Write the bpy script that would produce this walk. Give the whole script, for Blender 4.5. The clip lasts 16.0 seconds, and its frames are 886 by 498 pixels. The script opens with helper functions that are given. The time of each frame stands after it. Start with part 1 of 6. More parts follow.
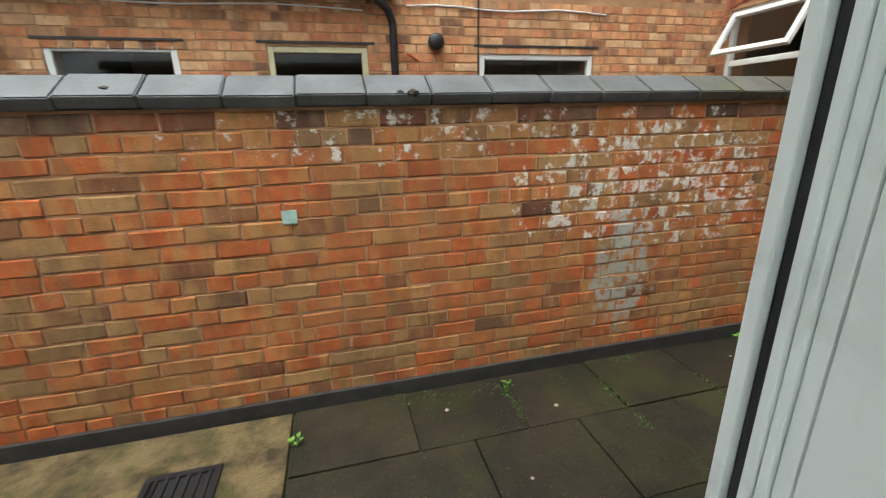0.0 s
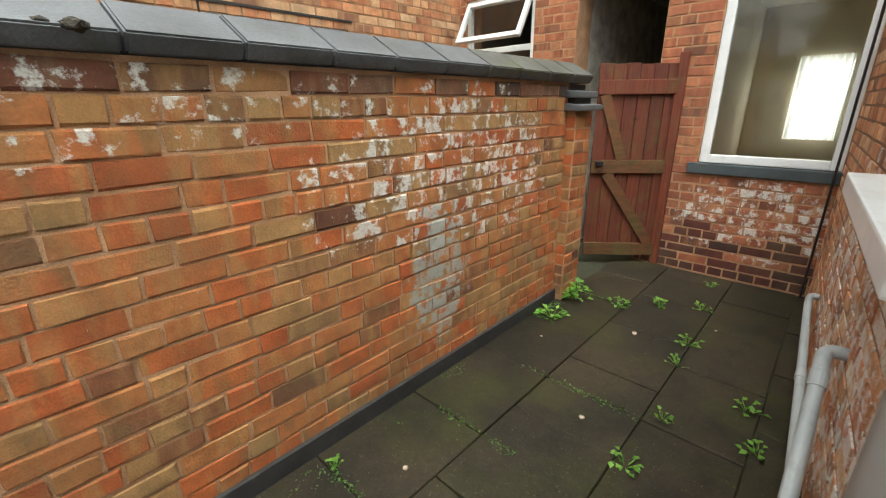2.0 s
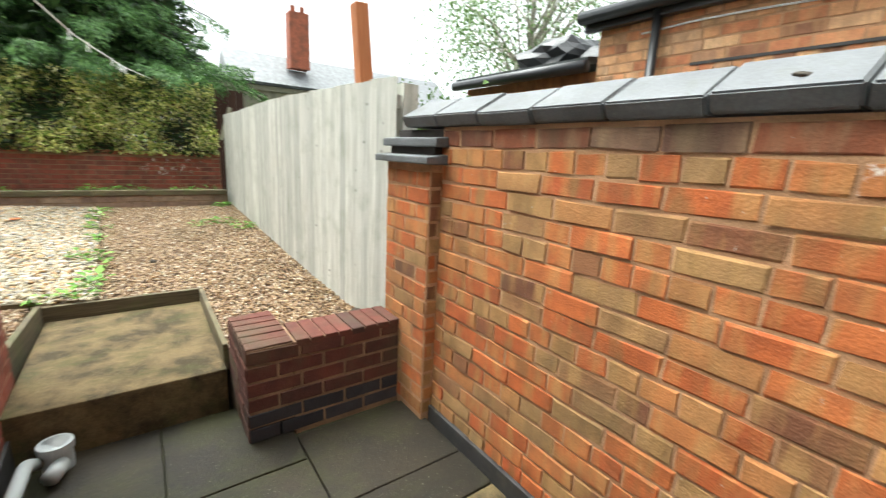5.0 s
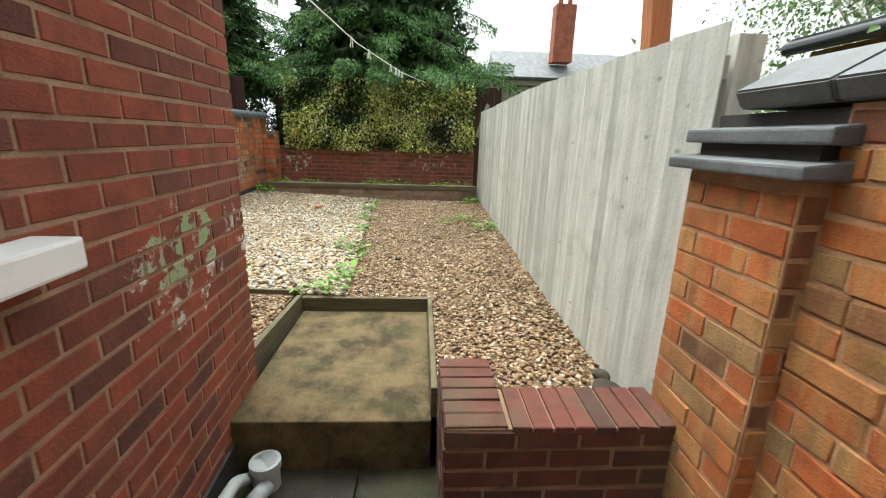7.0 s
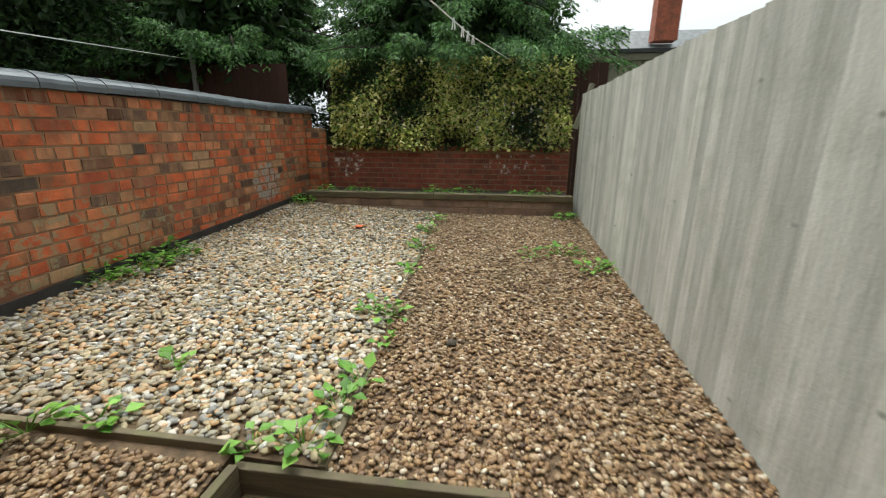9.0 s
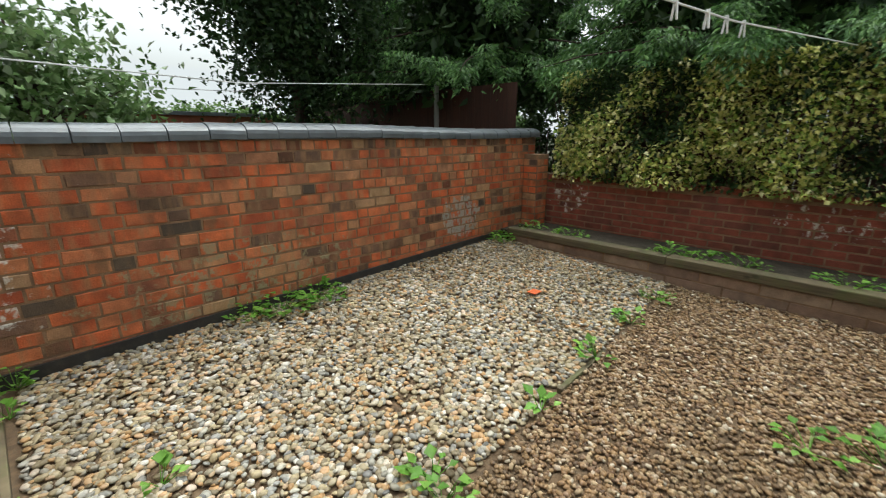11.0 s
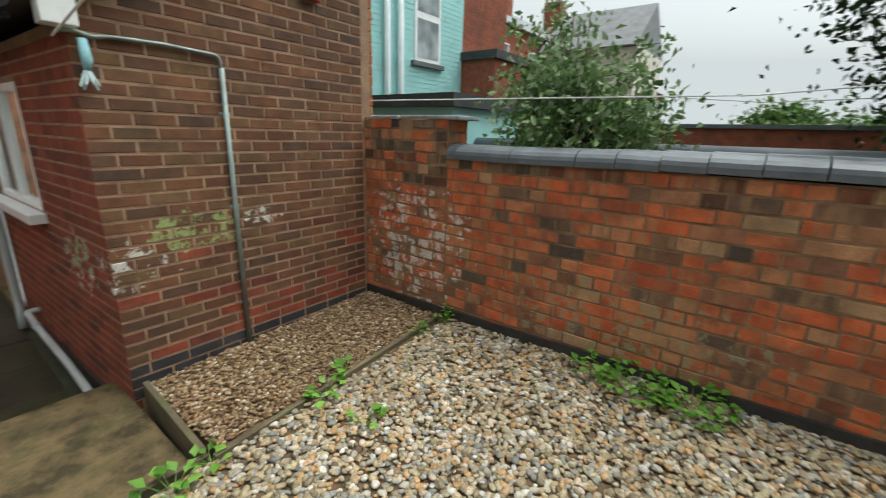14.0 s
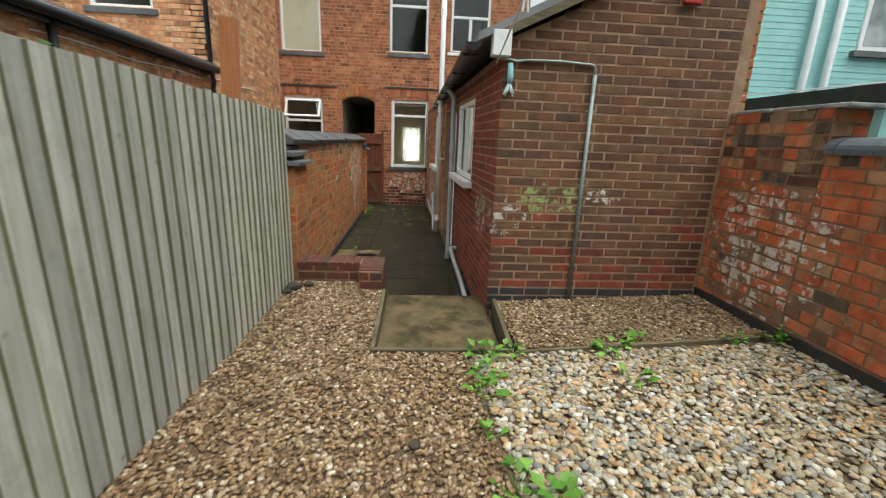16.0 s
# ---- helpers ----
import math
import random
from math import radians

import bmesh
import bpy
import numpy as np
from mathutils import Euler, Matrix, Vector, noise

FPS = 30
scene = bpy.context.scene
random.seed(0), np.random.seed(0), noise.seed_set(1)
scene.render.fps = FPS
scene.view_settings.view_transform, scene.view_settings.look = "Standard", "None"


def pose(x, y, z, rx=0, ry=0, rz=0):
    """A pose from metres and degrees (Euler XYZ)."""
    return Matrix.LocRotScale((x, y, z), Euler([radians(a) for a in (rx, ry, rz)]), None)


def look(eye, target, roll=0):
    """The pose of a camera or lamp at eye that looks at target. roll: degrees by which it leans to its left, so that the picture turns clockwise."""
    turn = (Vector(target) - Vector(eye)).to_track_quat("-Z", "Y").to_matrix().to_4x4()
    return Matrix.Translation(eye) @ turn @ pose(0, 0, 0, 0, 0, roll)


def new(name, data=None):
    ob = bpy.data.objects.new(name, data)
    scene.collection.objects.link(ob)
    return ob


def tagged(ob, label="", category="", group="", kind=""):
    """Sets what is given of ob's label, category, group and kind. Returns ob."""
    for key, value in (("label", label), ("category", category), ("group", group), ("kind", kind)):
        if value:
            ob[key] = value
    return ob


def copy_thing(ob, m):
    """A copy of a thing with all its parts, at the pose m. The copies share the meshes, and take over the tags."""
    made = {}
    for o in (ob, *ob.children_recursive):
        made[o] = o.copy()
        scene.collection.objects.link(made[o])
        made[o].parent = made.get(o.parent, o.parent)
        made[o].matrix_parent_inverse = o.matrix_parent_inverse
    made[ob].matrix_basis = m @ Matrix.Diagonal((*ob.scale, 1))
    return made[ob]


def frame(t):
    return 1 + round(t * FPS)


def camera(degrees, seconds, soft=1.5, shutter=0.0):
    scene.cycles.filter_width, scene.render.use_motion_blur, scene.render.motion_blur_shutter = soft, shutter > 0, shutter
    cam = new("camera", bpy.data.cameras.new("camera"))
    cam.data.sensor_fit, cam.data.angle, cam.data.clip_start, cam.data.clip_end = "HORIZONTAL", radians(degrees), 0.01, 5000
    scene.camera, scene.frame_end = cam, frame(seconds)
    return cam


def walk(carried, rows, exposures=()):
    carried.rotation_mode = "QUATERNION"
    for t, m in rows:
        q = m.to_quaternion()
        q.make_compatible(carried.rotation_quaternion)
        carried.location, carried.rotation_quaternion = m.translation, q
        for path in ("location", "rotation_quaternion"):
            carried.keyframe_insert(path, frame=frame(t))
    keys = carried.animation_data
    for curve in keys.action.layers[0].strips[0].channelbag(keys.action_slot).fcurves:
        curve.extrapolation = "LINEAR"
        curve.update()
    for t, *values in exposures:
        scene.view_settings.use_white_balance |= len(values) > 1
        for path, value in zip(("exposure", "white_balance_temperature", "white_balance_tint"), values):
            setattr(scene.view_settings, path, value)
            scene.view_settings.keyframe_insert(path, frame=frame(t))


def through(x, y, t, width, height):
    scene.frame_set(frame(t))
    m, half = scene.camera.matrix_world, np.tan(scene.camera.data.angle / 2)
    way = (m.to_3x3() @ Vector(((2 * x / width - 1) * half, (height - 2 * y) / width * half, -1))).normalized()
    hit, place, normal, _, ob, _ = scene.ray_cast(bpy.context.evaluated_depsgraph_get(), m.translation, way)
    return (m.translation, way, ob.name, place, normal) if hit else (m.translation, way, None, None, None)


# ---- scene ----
cam = camera(93.2, 16.0, soft=1.1, shutter=0.25)
PATH = [
    (0, (0.023, -0.148, 1.368), (0.487, 1.704, 0.771), -1.3),
    (0.5, (0.057, 0.026, 1.366), (0.819, 1.768, 0.746), -1.5),
    (1, (0.125, 0.234, 1.347), (1.139, 1.838, 0.713), -1.2),
    (1.5, (0.187, 0.341, 1.332), (1.4, 1.796, 0.691), -1.1),
    (2, (0.195, 0.534, 1.291), (1.576, 1.828, 0.644), -0.7),
    (2.5, (0.151, 0.697, 1.292), (1.477, 2.06, 0.674), -1.0),
    (3, (0.019, 0.725, 1.324), (0.874, 2.443, 0.76), -1.3),
    (3.5, (-0.096, 0.744, 1.34), (0.102, 2.659, 0.796), -0.8),
    (4, (-0.284, 0.798, 1.339), (-0.729, 2.673, 0.804), 0.6),
    (4.5, (-0.461, 0.812, 1.362), (-1.525, 2.412, 0.809), 1.1),
    (5, (-0.509, 0.749, 1.301), (-2.087, 1.896, 0.859), 2.9),
    (7.3, (-1.514, 1.023, 1.327), (-3.443, 1.073, 0.799), 1.3),
    (7.5, (-1.69, 1.038, 1.329), (-3.618, 1.049, 0.799), 1.2),
    (8, (-2.14, 1.02, 1.321), (-4.066, 0.986, 0.782), 0.9),
    (8.5, (-2.604, 0.98, 1.313), (-4.529, 0.917, 0.771), 0.7),
    (9, (-3.076, 1.002, 1.315), (-4.985, 0.749, 0.772), 0.2),
    (9.5, (-3.518, 1.07, 1.336), (-5.357, 0.498, 0.796), 0.0),
    (12, (-5.079, 1.374, 1.733), (-5.9, -0.372, 1.205), 0.6),
    (12.5, (-5.391, 1.27, 1.754), (-5.822, -0.609, 1.222), 1.0),
    (13, (-5.706, 1.112, 1.784), (-5.612, -0.813, 1.25), 1.2),
    (13.5, (-5.979, 0.965, 1.78), (-5.374, -0.864, 1.244), 1.4),
    (14, (-6.147, 0.791, 1.728), (-4.984, -0.746, 1.195), 1.7),
    (14.5, (-6.237, 0.699, 1.715), (-4.678, -0.44, 1.194), 2.0),
    (15, (-6.362, 0.738, 1.671), (-4.571, 0.009, 1.162), 2.3),
    (15.5, (-6.5, 0.783, 1.585), (-4.604, 0.399, 1.078), 2.5),
    (16, (-6.779, 0.802, 1.54), (-4.849, 0.661, 1.035), 2.3),
]
walk(cam, [(t, look(eye, target, roll)) for t, eye, target, roll in PATH],
     exposures=[(t, stops, 6250, 2) for t, stops in ((0, 1.05), (0.6, 0.75), (1, 0.85), (2, 1.25), (2.5, 1.3), (3, 1.75), (3.5, 1.85), (5, 1.85), (7.5, 1.35), (8, 1.25), (9, 0.9), (9.5, 0.8), (12.5, 0.85), (14, 0.58), (14.5, 0.45), (15, 0.38), (15.5, 0.52), (16, 0.65))])

# ---- world and light: bright overcast sky ----
world = bpy.data.worlds.new("world")
scene.world = world
world.use_nodes = True
wn = world.node_tree
wn.nodes.clear()
sky = wn.nodes.new("ShaderNodeTexSky")
sky.sky_type = "NISHITA"
sky.sun_disc = False
sky.sun_elevation, sky.sun_rotation = radians(70), radians(232)
sky.dust_density, sky.air_density = 6.0, 1.2
pale = wn.nodes.new("ShaderNodeHueSaturation")
pale.inputs["Saturation"].default_value = 0.12
bg = wn.nodes.new("ShaderNodeBackground")
bg.inputs["Strength"].default_value = 0.15
wo = wn.nodes.new("ShaderNodeOutputWorld")
wn.links.new(sky.outputs[0], pale.inputs["Color"])
cloud = wn.nodes.new("ShaderNodeMix")
cloud.data_type, cloud.blend_type = "RGBA", "LIGHTEN"
cloud.inputs[0].default_value = 1.0
cloud.inputs[7].default_value = (3.1, 3.16, 3.24, 1)
wn.links.new(pale.outputs[0], cloud.inputs[6])
wn.links.new(cloud.outputs[2], bg.inputs["Color"])
wn.links.new(bg.outputs[0], wo.inputs["Surface"])
sun = new("sun", bpy.data.lights.new("sun", "SUN"))
sun.data.energy, sun.data.angle, sun.data.color = 0.95, radians(70), (1.0, 0.96, 0.9)
sun.matrix_world = look((-2.4, -1.9, 8.4), (0, 0, 0))

# the sky's light through the two kitchen windows
for wx, wy, ww, wz in ((-1.48, 0.02, 1.1, 1.54), (1.85, 0.1, 0.9, 1.5)):
    pane_light = new("window_light", bpy.data.lights.new("window_light", "AREA"))
    pane_light.data.shape, pane_light.data.size, pane_light.data.size_y = "RECTANGLE", ww, 0.75
    pane_light.data.energy, pane_light.data.color = 15.0, (0.9, 0.97, 1.0)
    pane_light.matrix_world = look((wx, wy, wz), (wx, wy - 1.0, wz))
street_light = new("street_window_light", bpy.data.lights.new("street_window_light", "AREA"))
street_light.data.shape, street_light.data.size, street_light.data.size_y = "RECTANGLE", 0.58, 1.08
street_light.data.energy, street_light.data.color = 5.0, (1.0, 0.98, 0.94)
street_light.matrix_world = look((8.62, 0.95, 1.3), (4.0, 0.95, 1.3))


# ---- materials ----
def srgb(r, g, b):
    return tuple(((c / 255 + 0.055) / 1.055) ** 2.4 if c > 10 else c / 255 / 12.92 for c in (r, g, b))


class Mat:
    """A small builder of node materials."""

    def __init__(self, name, rough=0.8, metal=0.0):
        self.m = bpy.data.materials.new(name)
        self.m.use_nodes = True
        self.t = self.m.node_tree
        self.b = self.t.nodes["Principled BSDF"]
        self.b.inputs["Roughness"].default_value = rough
        self.b.inputs["Metallic"].default_value = metal
        self.pos = self.t.nodes.new("ShaderNodeNewGeometry").outputs["Position"]

    def n(self, kind, **kw):
        node = self.t.nodes.new(kind)
        for k, v in kw.items():
            node.inputs[k.replace("_", " ")].default_value = v
        return node

    def link(self, a, b):
        self.t.links.new(a, b)

    def noise(self, scale, detail=4.0, rough=0.55, stretch=None):
        nz = self.n("ShaderNodeTexNoise", Scale=scale, Detail=detail, Roughness=rough)
        src = self.pos
        if stretch:
            mp = self.n("ShaderNodeMapping")
            mp.inputs["Scale"].default_value = stretch
            self.link(src, mp.inputs["Vector"])
            src = mp.outputs[0]
        self.link(src, nz.inputs["Vector"])
        return nz.outputs["Fac"]

    def ramp(self, fac, stops, step=False):
        r = self.n("ShaderNodeValToRGB")
        e = r.color_ramp.elements
        while len(e) < len(stops):
            e.new(0.5)
        for el, (p, c) in zip(e, stops):
            el.position = p
            el.color = (*c, 1) if not isinstance(c, (int, float)) else (c, c, c, 1)
        if step:
            r.color_ramp.interpolation = "CONSTANT"
        self.link(fac, r.inputs["Fac"])
        return r.outputs["Color"]

    def mix(self, fac, a, b, mode="MIX"):
        mx = self.t.nodes.new("ShaderNodeMix")
        mx.data_type, mx.blend_type = "RGBA", mode
        for sock, v in ((mx.inputs[0], fac), (mx.inputs[6], a), (mx.inputs[7], b)):
            if isinstance(v, (int, float)):
                sock.default_value = v
            elif isinstance(v, tuple):
                sock.default_value = (*v, 1)
            else:
                self.link(v, sock)
        return mx.outputs[2]

    def math(self, op, a, b=0.0):
        mt = self.t.nodes.new("ShaderNodeMath")
        mt.operation = op
        for sock, v in zip(mt.inputs, (a, b)):
            if isinstance(v, (int, float)):
                sock.default_value = v
            else:
                self.link(v, sock)
        return mt.outputs[0]

    def random(self, per_object):
        if per_object:
            return self.t.nodes.new("ShaderNodeObjectInfo").outputs["Random"]
        return self.t.nodes.new("ShaderNodeNewGeometry").outputs["Random Per Island"]

    def own_noise(self, per_object, scale, stretch, step=41.0):
        """Soft noise that starts afresh on each brick."""
        mp = self.n("ShaderNodeMapping")
        mp.inputs["Scale"].default_value = stretch
        self.link(self.pos, mp.inputs["Vector"])
        add = self.t.nodes.new("ShaderNodeVectorMath")
        add.operation = "ADD"
        self.link(mp.outputs[0], add.inputs[0])
        self.link(self.math("MULTIPLY", self.random(per_object), step), add.inputs[1])
        nz = self.n("ShaderNodeTexNoise", Scale=scale, Detail=3.0, Roughness=0.5)
        self.link(add.outputs[0], nz.inputs["Vector"])
        return nz.outputs["Fac"]

    def near(self, centre, radius):
        """1 at the centre, falling to 0 at the radius (x, y, z radii)."""
        mp = self.n("ShaderNodeMapping")
        mp.inputs["Location"].default_value = tuple(-c / r for c, r in zip(centre, radius))
        mp.inputs["Scale"].default_value = tuple(1 / r for r in radius)
        self.link(self.pos, mp.inputs["Vector"])
        g = self.t.nodes.new("ShaderNodeTexGradient")
        g.gradient_type = "SPHERICAL"
        self.link(mp.outputs[0], g.inputs["Vector"])
        return g.outputs["Fac"]

    def bump(self, fac, strength=0.4, distance=0.004):
        bp = self.n("ShaderNodeBump", Strength=strength, Distance=distance)
        self.link(fac, bp.inputs["Height"])
        self.link(bp.outputs[0], self.b.inputs["Normal"])

    def colour(self, c):
        if isinstance(c, tuple):
            self.b.inputs["Base Color"].default_value = (*c, 1)
        else:
            self.link(c, self.b.inputs["Base Color"])
        return self


def brick_mat(name, stops, per_object, paint=(), dirt=(0.05, 0.035, 0.025), dirty=0.55, flakes=0.0, patch=None):
    m = Mat(name, 0.88)
    c = m.ramp(m.random(per_object), stops)
    blotch = m.ramp(m.noise(9.0, 5), [(0.3, 0.62), (0.7, 1.12)])
    c = m.mix(1.0, c, blotch, "MULTIPLY")
    if patch:
        kiln = m.own_noise(per_object, 13.0, (1.0, 1.0, 0.22))
        c = m.mix(m.ramp(kiln, [(0.48, 0.0), (0.68, 0.7)]), c, patch)
        c = m.mix(m.ramp(m.own_noise(per_object, 8.0, (1.0, 1.0, 0.3), 19.0), [(0.58, 0.0), (0.68, 0.65)]), c, tuple(q * 0.45 for q in patch))
        c = m.mix(m.ramp(m.noise(48.0, 4, 0.7), [(0.69, 0.0), (0.72, 0.7)]), c, (0.5, 0.46, 0.4))
    grain = m.noise(140.0, 3)
    c = m.mix(0.35, c, m.ramp(grain, [(0.3, 0.5), (0.75, 1.35)]), "MULTIPLY")
    c = m.mix(m.math("MULTIPLY", m.ramp(m.noise(2.3, 6, 0.65), [(0.46, 0.0), (0.7, 1.0)]), dirty), c, dirt)
    if flakes:
        c = m.mix(m.ramp(m.noise(26.0, 5, 0.7), [(0.66, 0.0), (0.72, flakes)]), c, (0.42, 0.38, 0.33))
    for centre, radius, tone, cut in paint:
        fac = m.math("MULTIPLY", m.ramp(m.near(centre, radius), [(0.0, 0.0), (0.5, 1.0)]), 0.24)
        fac = m.math("ADD", fac, m.math("ADD", m.math("MULTIPLY", m.noise(17.0, 6, 0.7), 0.6), m.math("MULTIPLY", m.own_noise(per_object, 9.0, (1.0, 1.0, 0.6), 73.0), 0.4)))
        fac = m.ramp(fac, [(cut, 0.0), (cut + 0.05, 0.9)])
        c = m.mix(m.math("MULTIPLY", fac, m.ramp(m.noise(70.0, 3, 0.7), [(0.3, 0.5), (0.55, 1.0)])), c, tone)
    m.colour(c)
    m.bump(m.math("ADD", grain, m.noise(35.0, 4)), 0.6, 0.004)
    return m.m


def mortar_mat(name, tone, dark, moss=0.0):
    m = Mat(name, 0.95)
    c = m.mix(m.ramp(m.noise(6.0, 5), [(0.35, 0.0), (0.7, 1.0)]), tone, dark)
    c = m.mix(0.5, c, m.ramp(m.noise(180.0, 2), [(0.3, 0.5), (0.7, 1.3)]), "MULTIPLY")
    m.colour(c)
    m.bump(m.noise(160.0, 3), 0.7, 0.004)
    return m.m


def plain_mat(name, tone, rough=0.5, wear=0.25, scale=5.0, metal=0.0, dirt=(0.08, 0.07, 0.05), dirty=0.25, bump=0.15, grain=0.0):
    m = Mat(name, rough, metal)
    c = tone
    if wear:
        mul = m.mix(1.0, tone, m.ramp(m.noise(scale, 5), [(0.3, 1.0 - wear), (0.7, 1.0 + wear * 0.5)]), "MULTIPLY")
        c = m.mix(m.math("MULTIPLY", m.ramp(m.noise(scale * 2.7, 6, 0.7), [(0.52, 0.0), (0.72, 1.0)]), dirty), mul, dirt)
    if grain:
        c = m.mix(grain, c, m.ramp(m.noise(scale * 30, 4, 0.7), [(0.3, 0.35), (0.7, 1.5)]), "MULTIPLY")
        c = m.mix(m.ramp(m.noise(scale * 45, 2), [(0.7, 0.0), (0.74, 0.5)]), c, (0.35, 0.33, 0.27))
    m.colour(c)
    m.bump(m.noise(scale * 14, 4), bump, 0.003)
    return m.m


def wood_mat(name, a, b, grain=(30, 30, 1.2), rough=0.85, moss=0.0, per_object=True, scale=3.0, spread=(0.78, 1.15), knot=2.6):
    m = Mat(name, rough)
    g = m.noise(scale, 6, 0.6, grain)
    c = m.mix(m.ramp(g, [(0.3, 0.0), (0.72, 1.0)]), a, b)
    c = m.mix(1.0, c, m.ramp(m.random(per_object), [(0.0, spread[0]), (1.0, spread[1])]), "MULTIPLY")
    knots = m.n("ShaderNodeTexVoronoi", Scale=knot)
    squash = m.n("ShaderNodeMapping")
    squash.inputs["Scale"].default_value = (1.0, 1.0, 1.7)
    m.link(m.pos, squash.inputs["Vector"])
    m.link(squash.outputs[0], knots.inputs["Vector"])
    c = m.mix(m.ramp(knots.outputs["Distance"], [(0.03, 0.75), (0.1, 0.0)]), c, tuple(x * 0.45 for x in b))
    if moss:
        c = m.mix(m.math("MULTIPLY", m.ramp(m.noise(5.0, 5, 0.7), [(0.5, 0.0), (0.68, 1.0)]), moss), c, (0.09, 0.12, 0.03))
    m.colour(c)
    m.bump(m.math("ADD", g, m.noise(60.0, 3)), 0.45, 0.004)
    return m.m


def slab_mat(name, tone, dark, moss, rough, scale):
    """Worn paving: damp dark patches, moss film, grit and fine pits."""
    m = Mat(name, rough)
    m.b.inputs["Specular IOR Level"].default_value = 0.3
    c = m.mix(1.0, tone, m.ramp(m.random(True), [(0.0, 0.75), (1.0, 1.25)]), "MULTIPLY")
    c = m.mix(m.ramp(m.noise(scale, 5, 0.65), [(0.42, 0.0), (0.62, 0.9)]), c, dark)
    c = m.mix(m.ramp(m.noise(scale * 0.8, 6, 0.7, (1.3, 0.9, 1.0)), [(0.5, 0.0), (0.66, 0.8)]), c, moss)
    c = m.mix(0.6, c, m.ramp(m.noise(scale * 28, 4, 0.75), [(0.3, 0.4), (0.7, 1.5)]), "MULTIPLY")
    c = m.mix(m.ramp(m.noise(scale * 55, 2), [(0.69, 0.0), (0.73, 0.6)]), c, (0.3, 0.28, 0.23))
    m.colour(c)
    m.bump(m.math("ADD", m.noise(scale * 12, 5, 0.7), m.noise(scale * 60, 3)), 0.6, 0.004)
    return m.m


def leaf_mat(name, stops, rough=0.5, per_object=False, through=0.25):
    m = Mat(name, rough)
    c = m.ramp(m.random(per_object), stops)
    c = m.mix(1.0, c, m.ramp(m.noise(3.0, 3), [(0.3, 0.7), (0.7, 1.2)]), "MULTIPLY")
    m.colour(c)
    m.b.inputs["Specular IOR Level"].default_value = 0.3
    tr = m.n("ShaderNodeBsdfTranslucent")
    m.link(c, tr.inputs["Color"])
    mx = m.n("ShaderNodeMixShader")
    mx.inputs[0].default_value = through
    m.link(m.b.outputs[0], mx.inputs[1])
    m.link(tr.outputs[0], mx.inputs[2])
    m.link(mx.outputs[0], m.t.nodes["Material Output"].inputs["Surface"])
    return m.m


OLD = [(0.0, srgb(180, 90, 45)), (0.25, srgb(192, 103, 52)), (0.5, srgb(192, 113, 61)), (0.66, srgb(186, 124, 72)),
       (0.78, srgb(178, 134, 84)), (0.88, srgb(166, 128, 84)), (0.95, srgb(142, 88, 56)), (1.0, srgb(112, 72, 52))]
REDS = [(0.0, srgb(180, 90, 58)), (0.22, srgb(212, 106, 62)), (0.5, srgb(218, 118, 72)), (0.66, srgb(212, 132, 88)),
        (0.78, srgb(190, 156, 118)), (0.86, srgb(178, 104, 74)), (0.94, srgb(140, 104, 82)), (1.0, srgb(104, 84, 72))]
MODERN = [(0.0, srgb(106, 68, 48)), (0.35, srgb(128, 86, 58)), (0.6, srgb(120, 92, 62)), (0.8, srgb(108, 74, 55)), (1.0, srgb(92, 68, 53))]
DEEP = [(0.0, srgb(146, 86, 60)), (0.3, srgb(170, 100, 70)), (0.6, srgb(180, 112, 80)), (0.8, srgb(198, 136, 94)), (0.92, srgb(140, 88, 64)), (1.0, srgb(112, 76, 60))]
PINKISH = [(0.0, srgb(128, 62, 44)), (0.5, srgb(156, 76, 52)), (0.8, srgb(138, 74, 54)), (1.0, srgb(96, 54, 46))]
HOUSE = [(0.0, srgb(188, 118, 82)), (0.3, srgb(216, 146, 102)), (0.6, srgb(226, 170, 122)), (0.8, srgb(230, 190, 148)), (0.92, srgb(158, 110, 82)), (1.0, srgb(132, 96, 76))]
LIME = (0.7, 0.68, 0.62)
GREY = (0.34, 0.36, 0.32)
PAINT_A = [((1.9, 2.0, 0.95), (1.5, 0.6, 0.7), LIME, 0.745), ((1.72, 2.0, 0.42), (0.34, 0.4, 0.6), GREY, 0.69), ((0.6, 2.0, 1.3), (2.4, 0.5, 0.26), LIME, 0.785)]
PAINT_H = [((4.4, 0.95, 0.35), (0.6, 0.95, 0.6), LIME, 0.74)]
PAINT_G = [((-3.3, 0.05, 0.910), (0.5, 0.45, 0.260), LIME, 0.760), ((-3.3, -0.35, 1.08), (0.5, 0.5, 0.220), (0.34, 0.42, 0.160), 0.730), ((-3.3, -0.8, 1.12), (0.5, 0.3, 0.100), LIME, 0.730), ((-2.75, 0.3, 0.860), (0.6, 0.4, 0.410), LIME, 0.735), ((-2.75, 0.3, 0.910), (0.5, 0.4, 0.310), (0.2, 0.34, 0.100), 0.740)]
PAINT_S = [((-3.9, -1.8, 0.810), (0.9, 0.5, 0.910), LIME, 0.745), ((-7.9, -1.8, 0.710), (0.5, 0.5, 0.360), GREY, 0.700), ((-5.5, -1.8, 0.610), (1.6, 0.5, 0.460), (0.3, 0.27, 0.160), 0.760)]
PAINT_O = [((2.4, 0.4, 0.5), (2.0, 0.6, 1.0), LIME, 0.72)]
PAINT_B = [((-9.3, -1.3, 0.85), (0.5, 0.4, 0.35), LIME, 0.76), ((-9.3, 1.2, 0.9), (0.5, 0.9, 0.4), LIME, 0.79)]


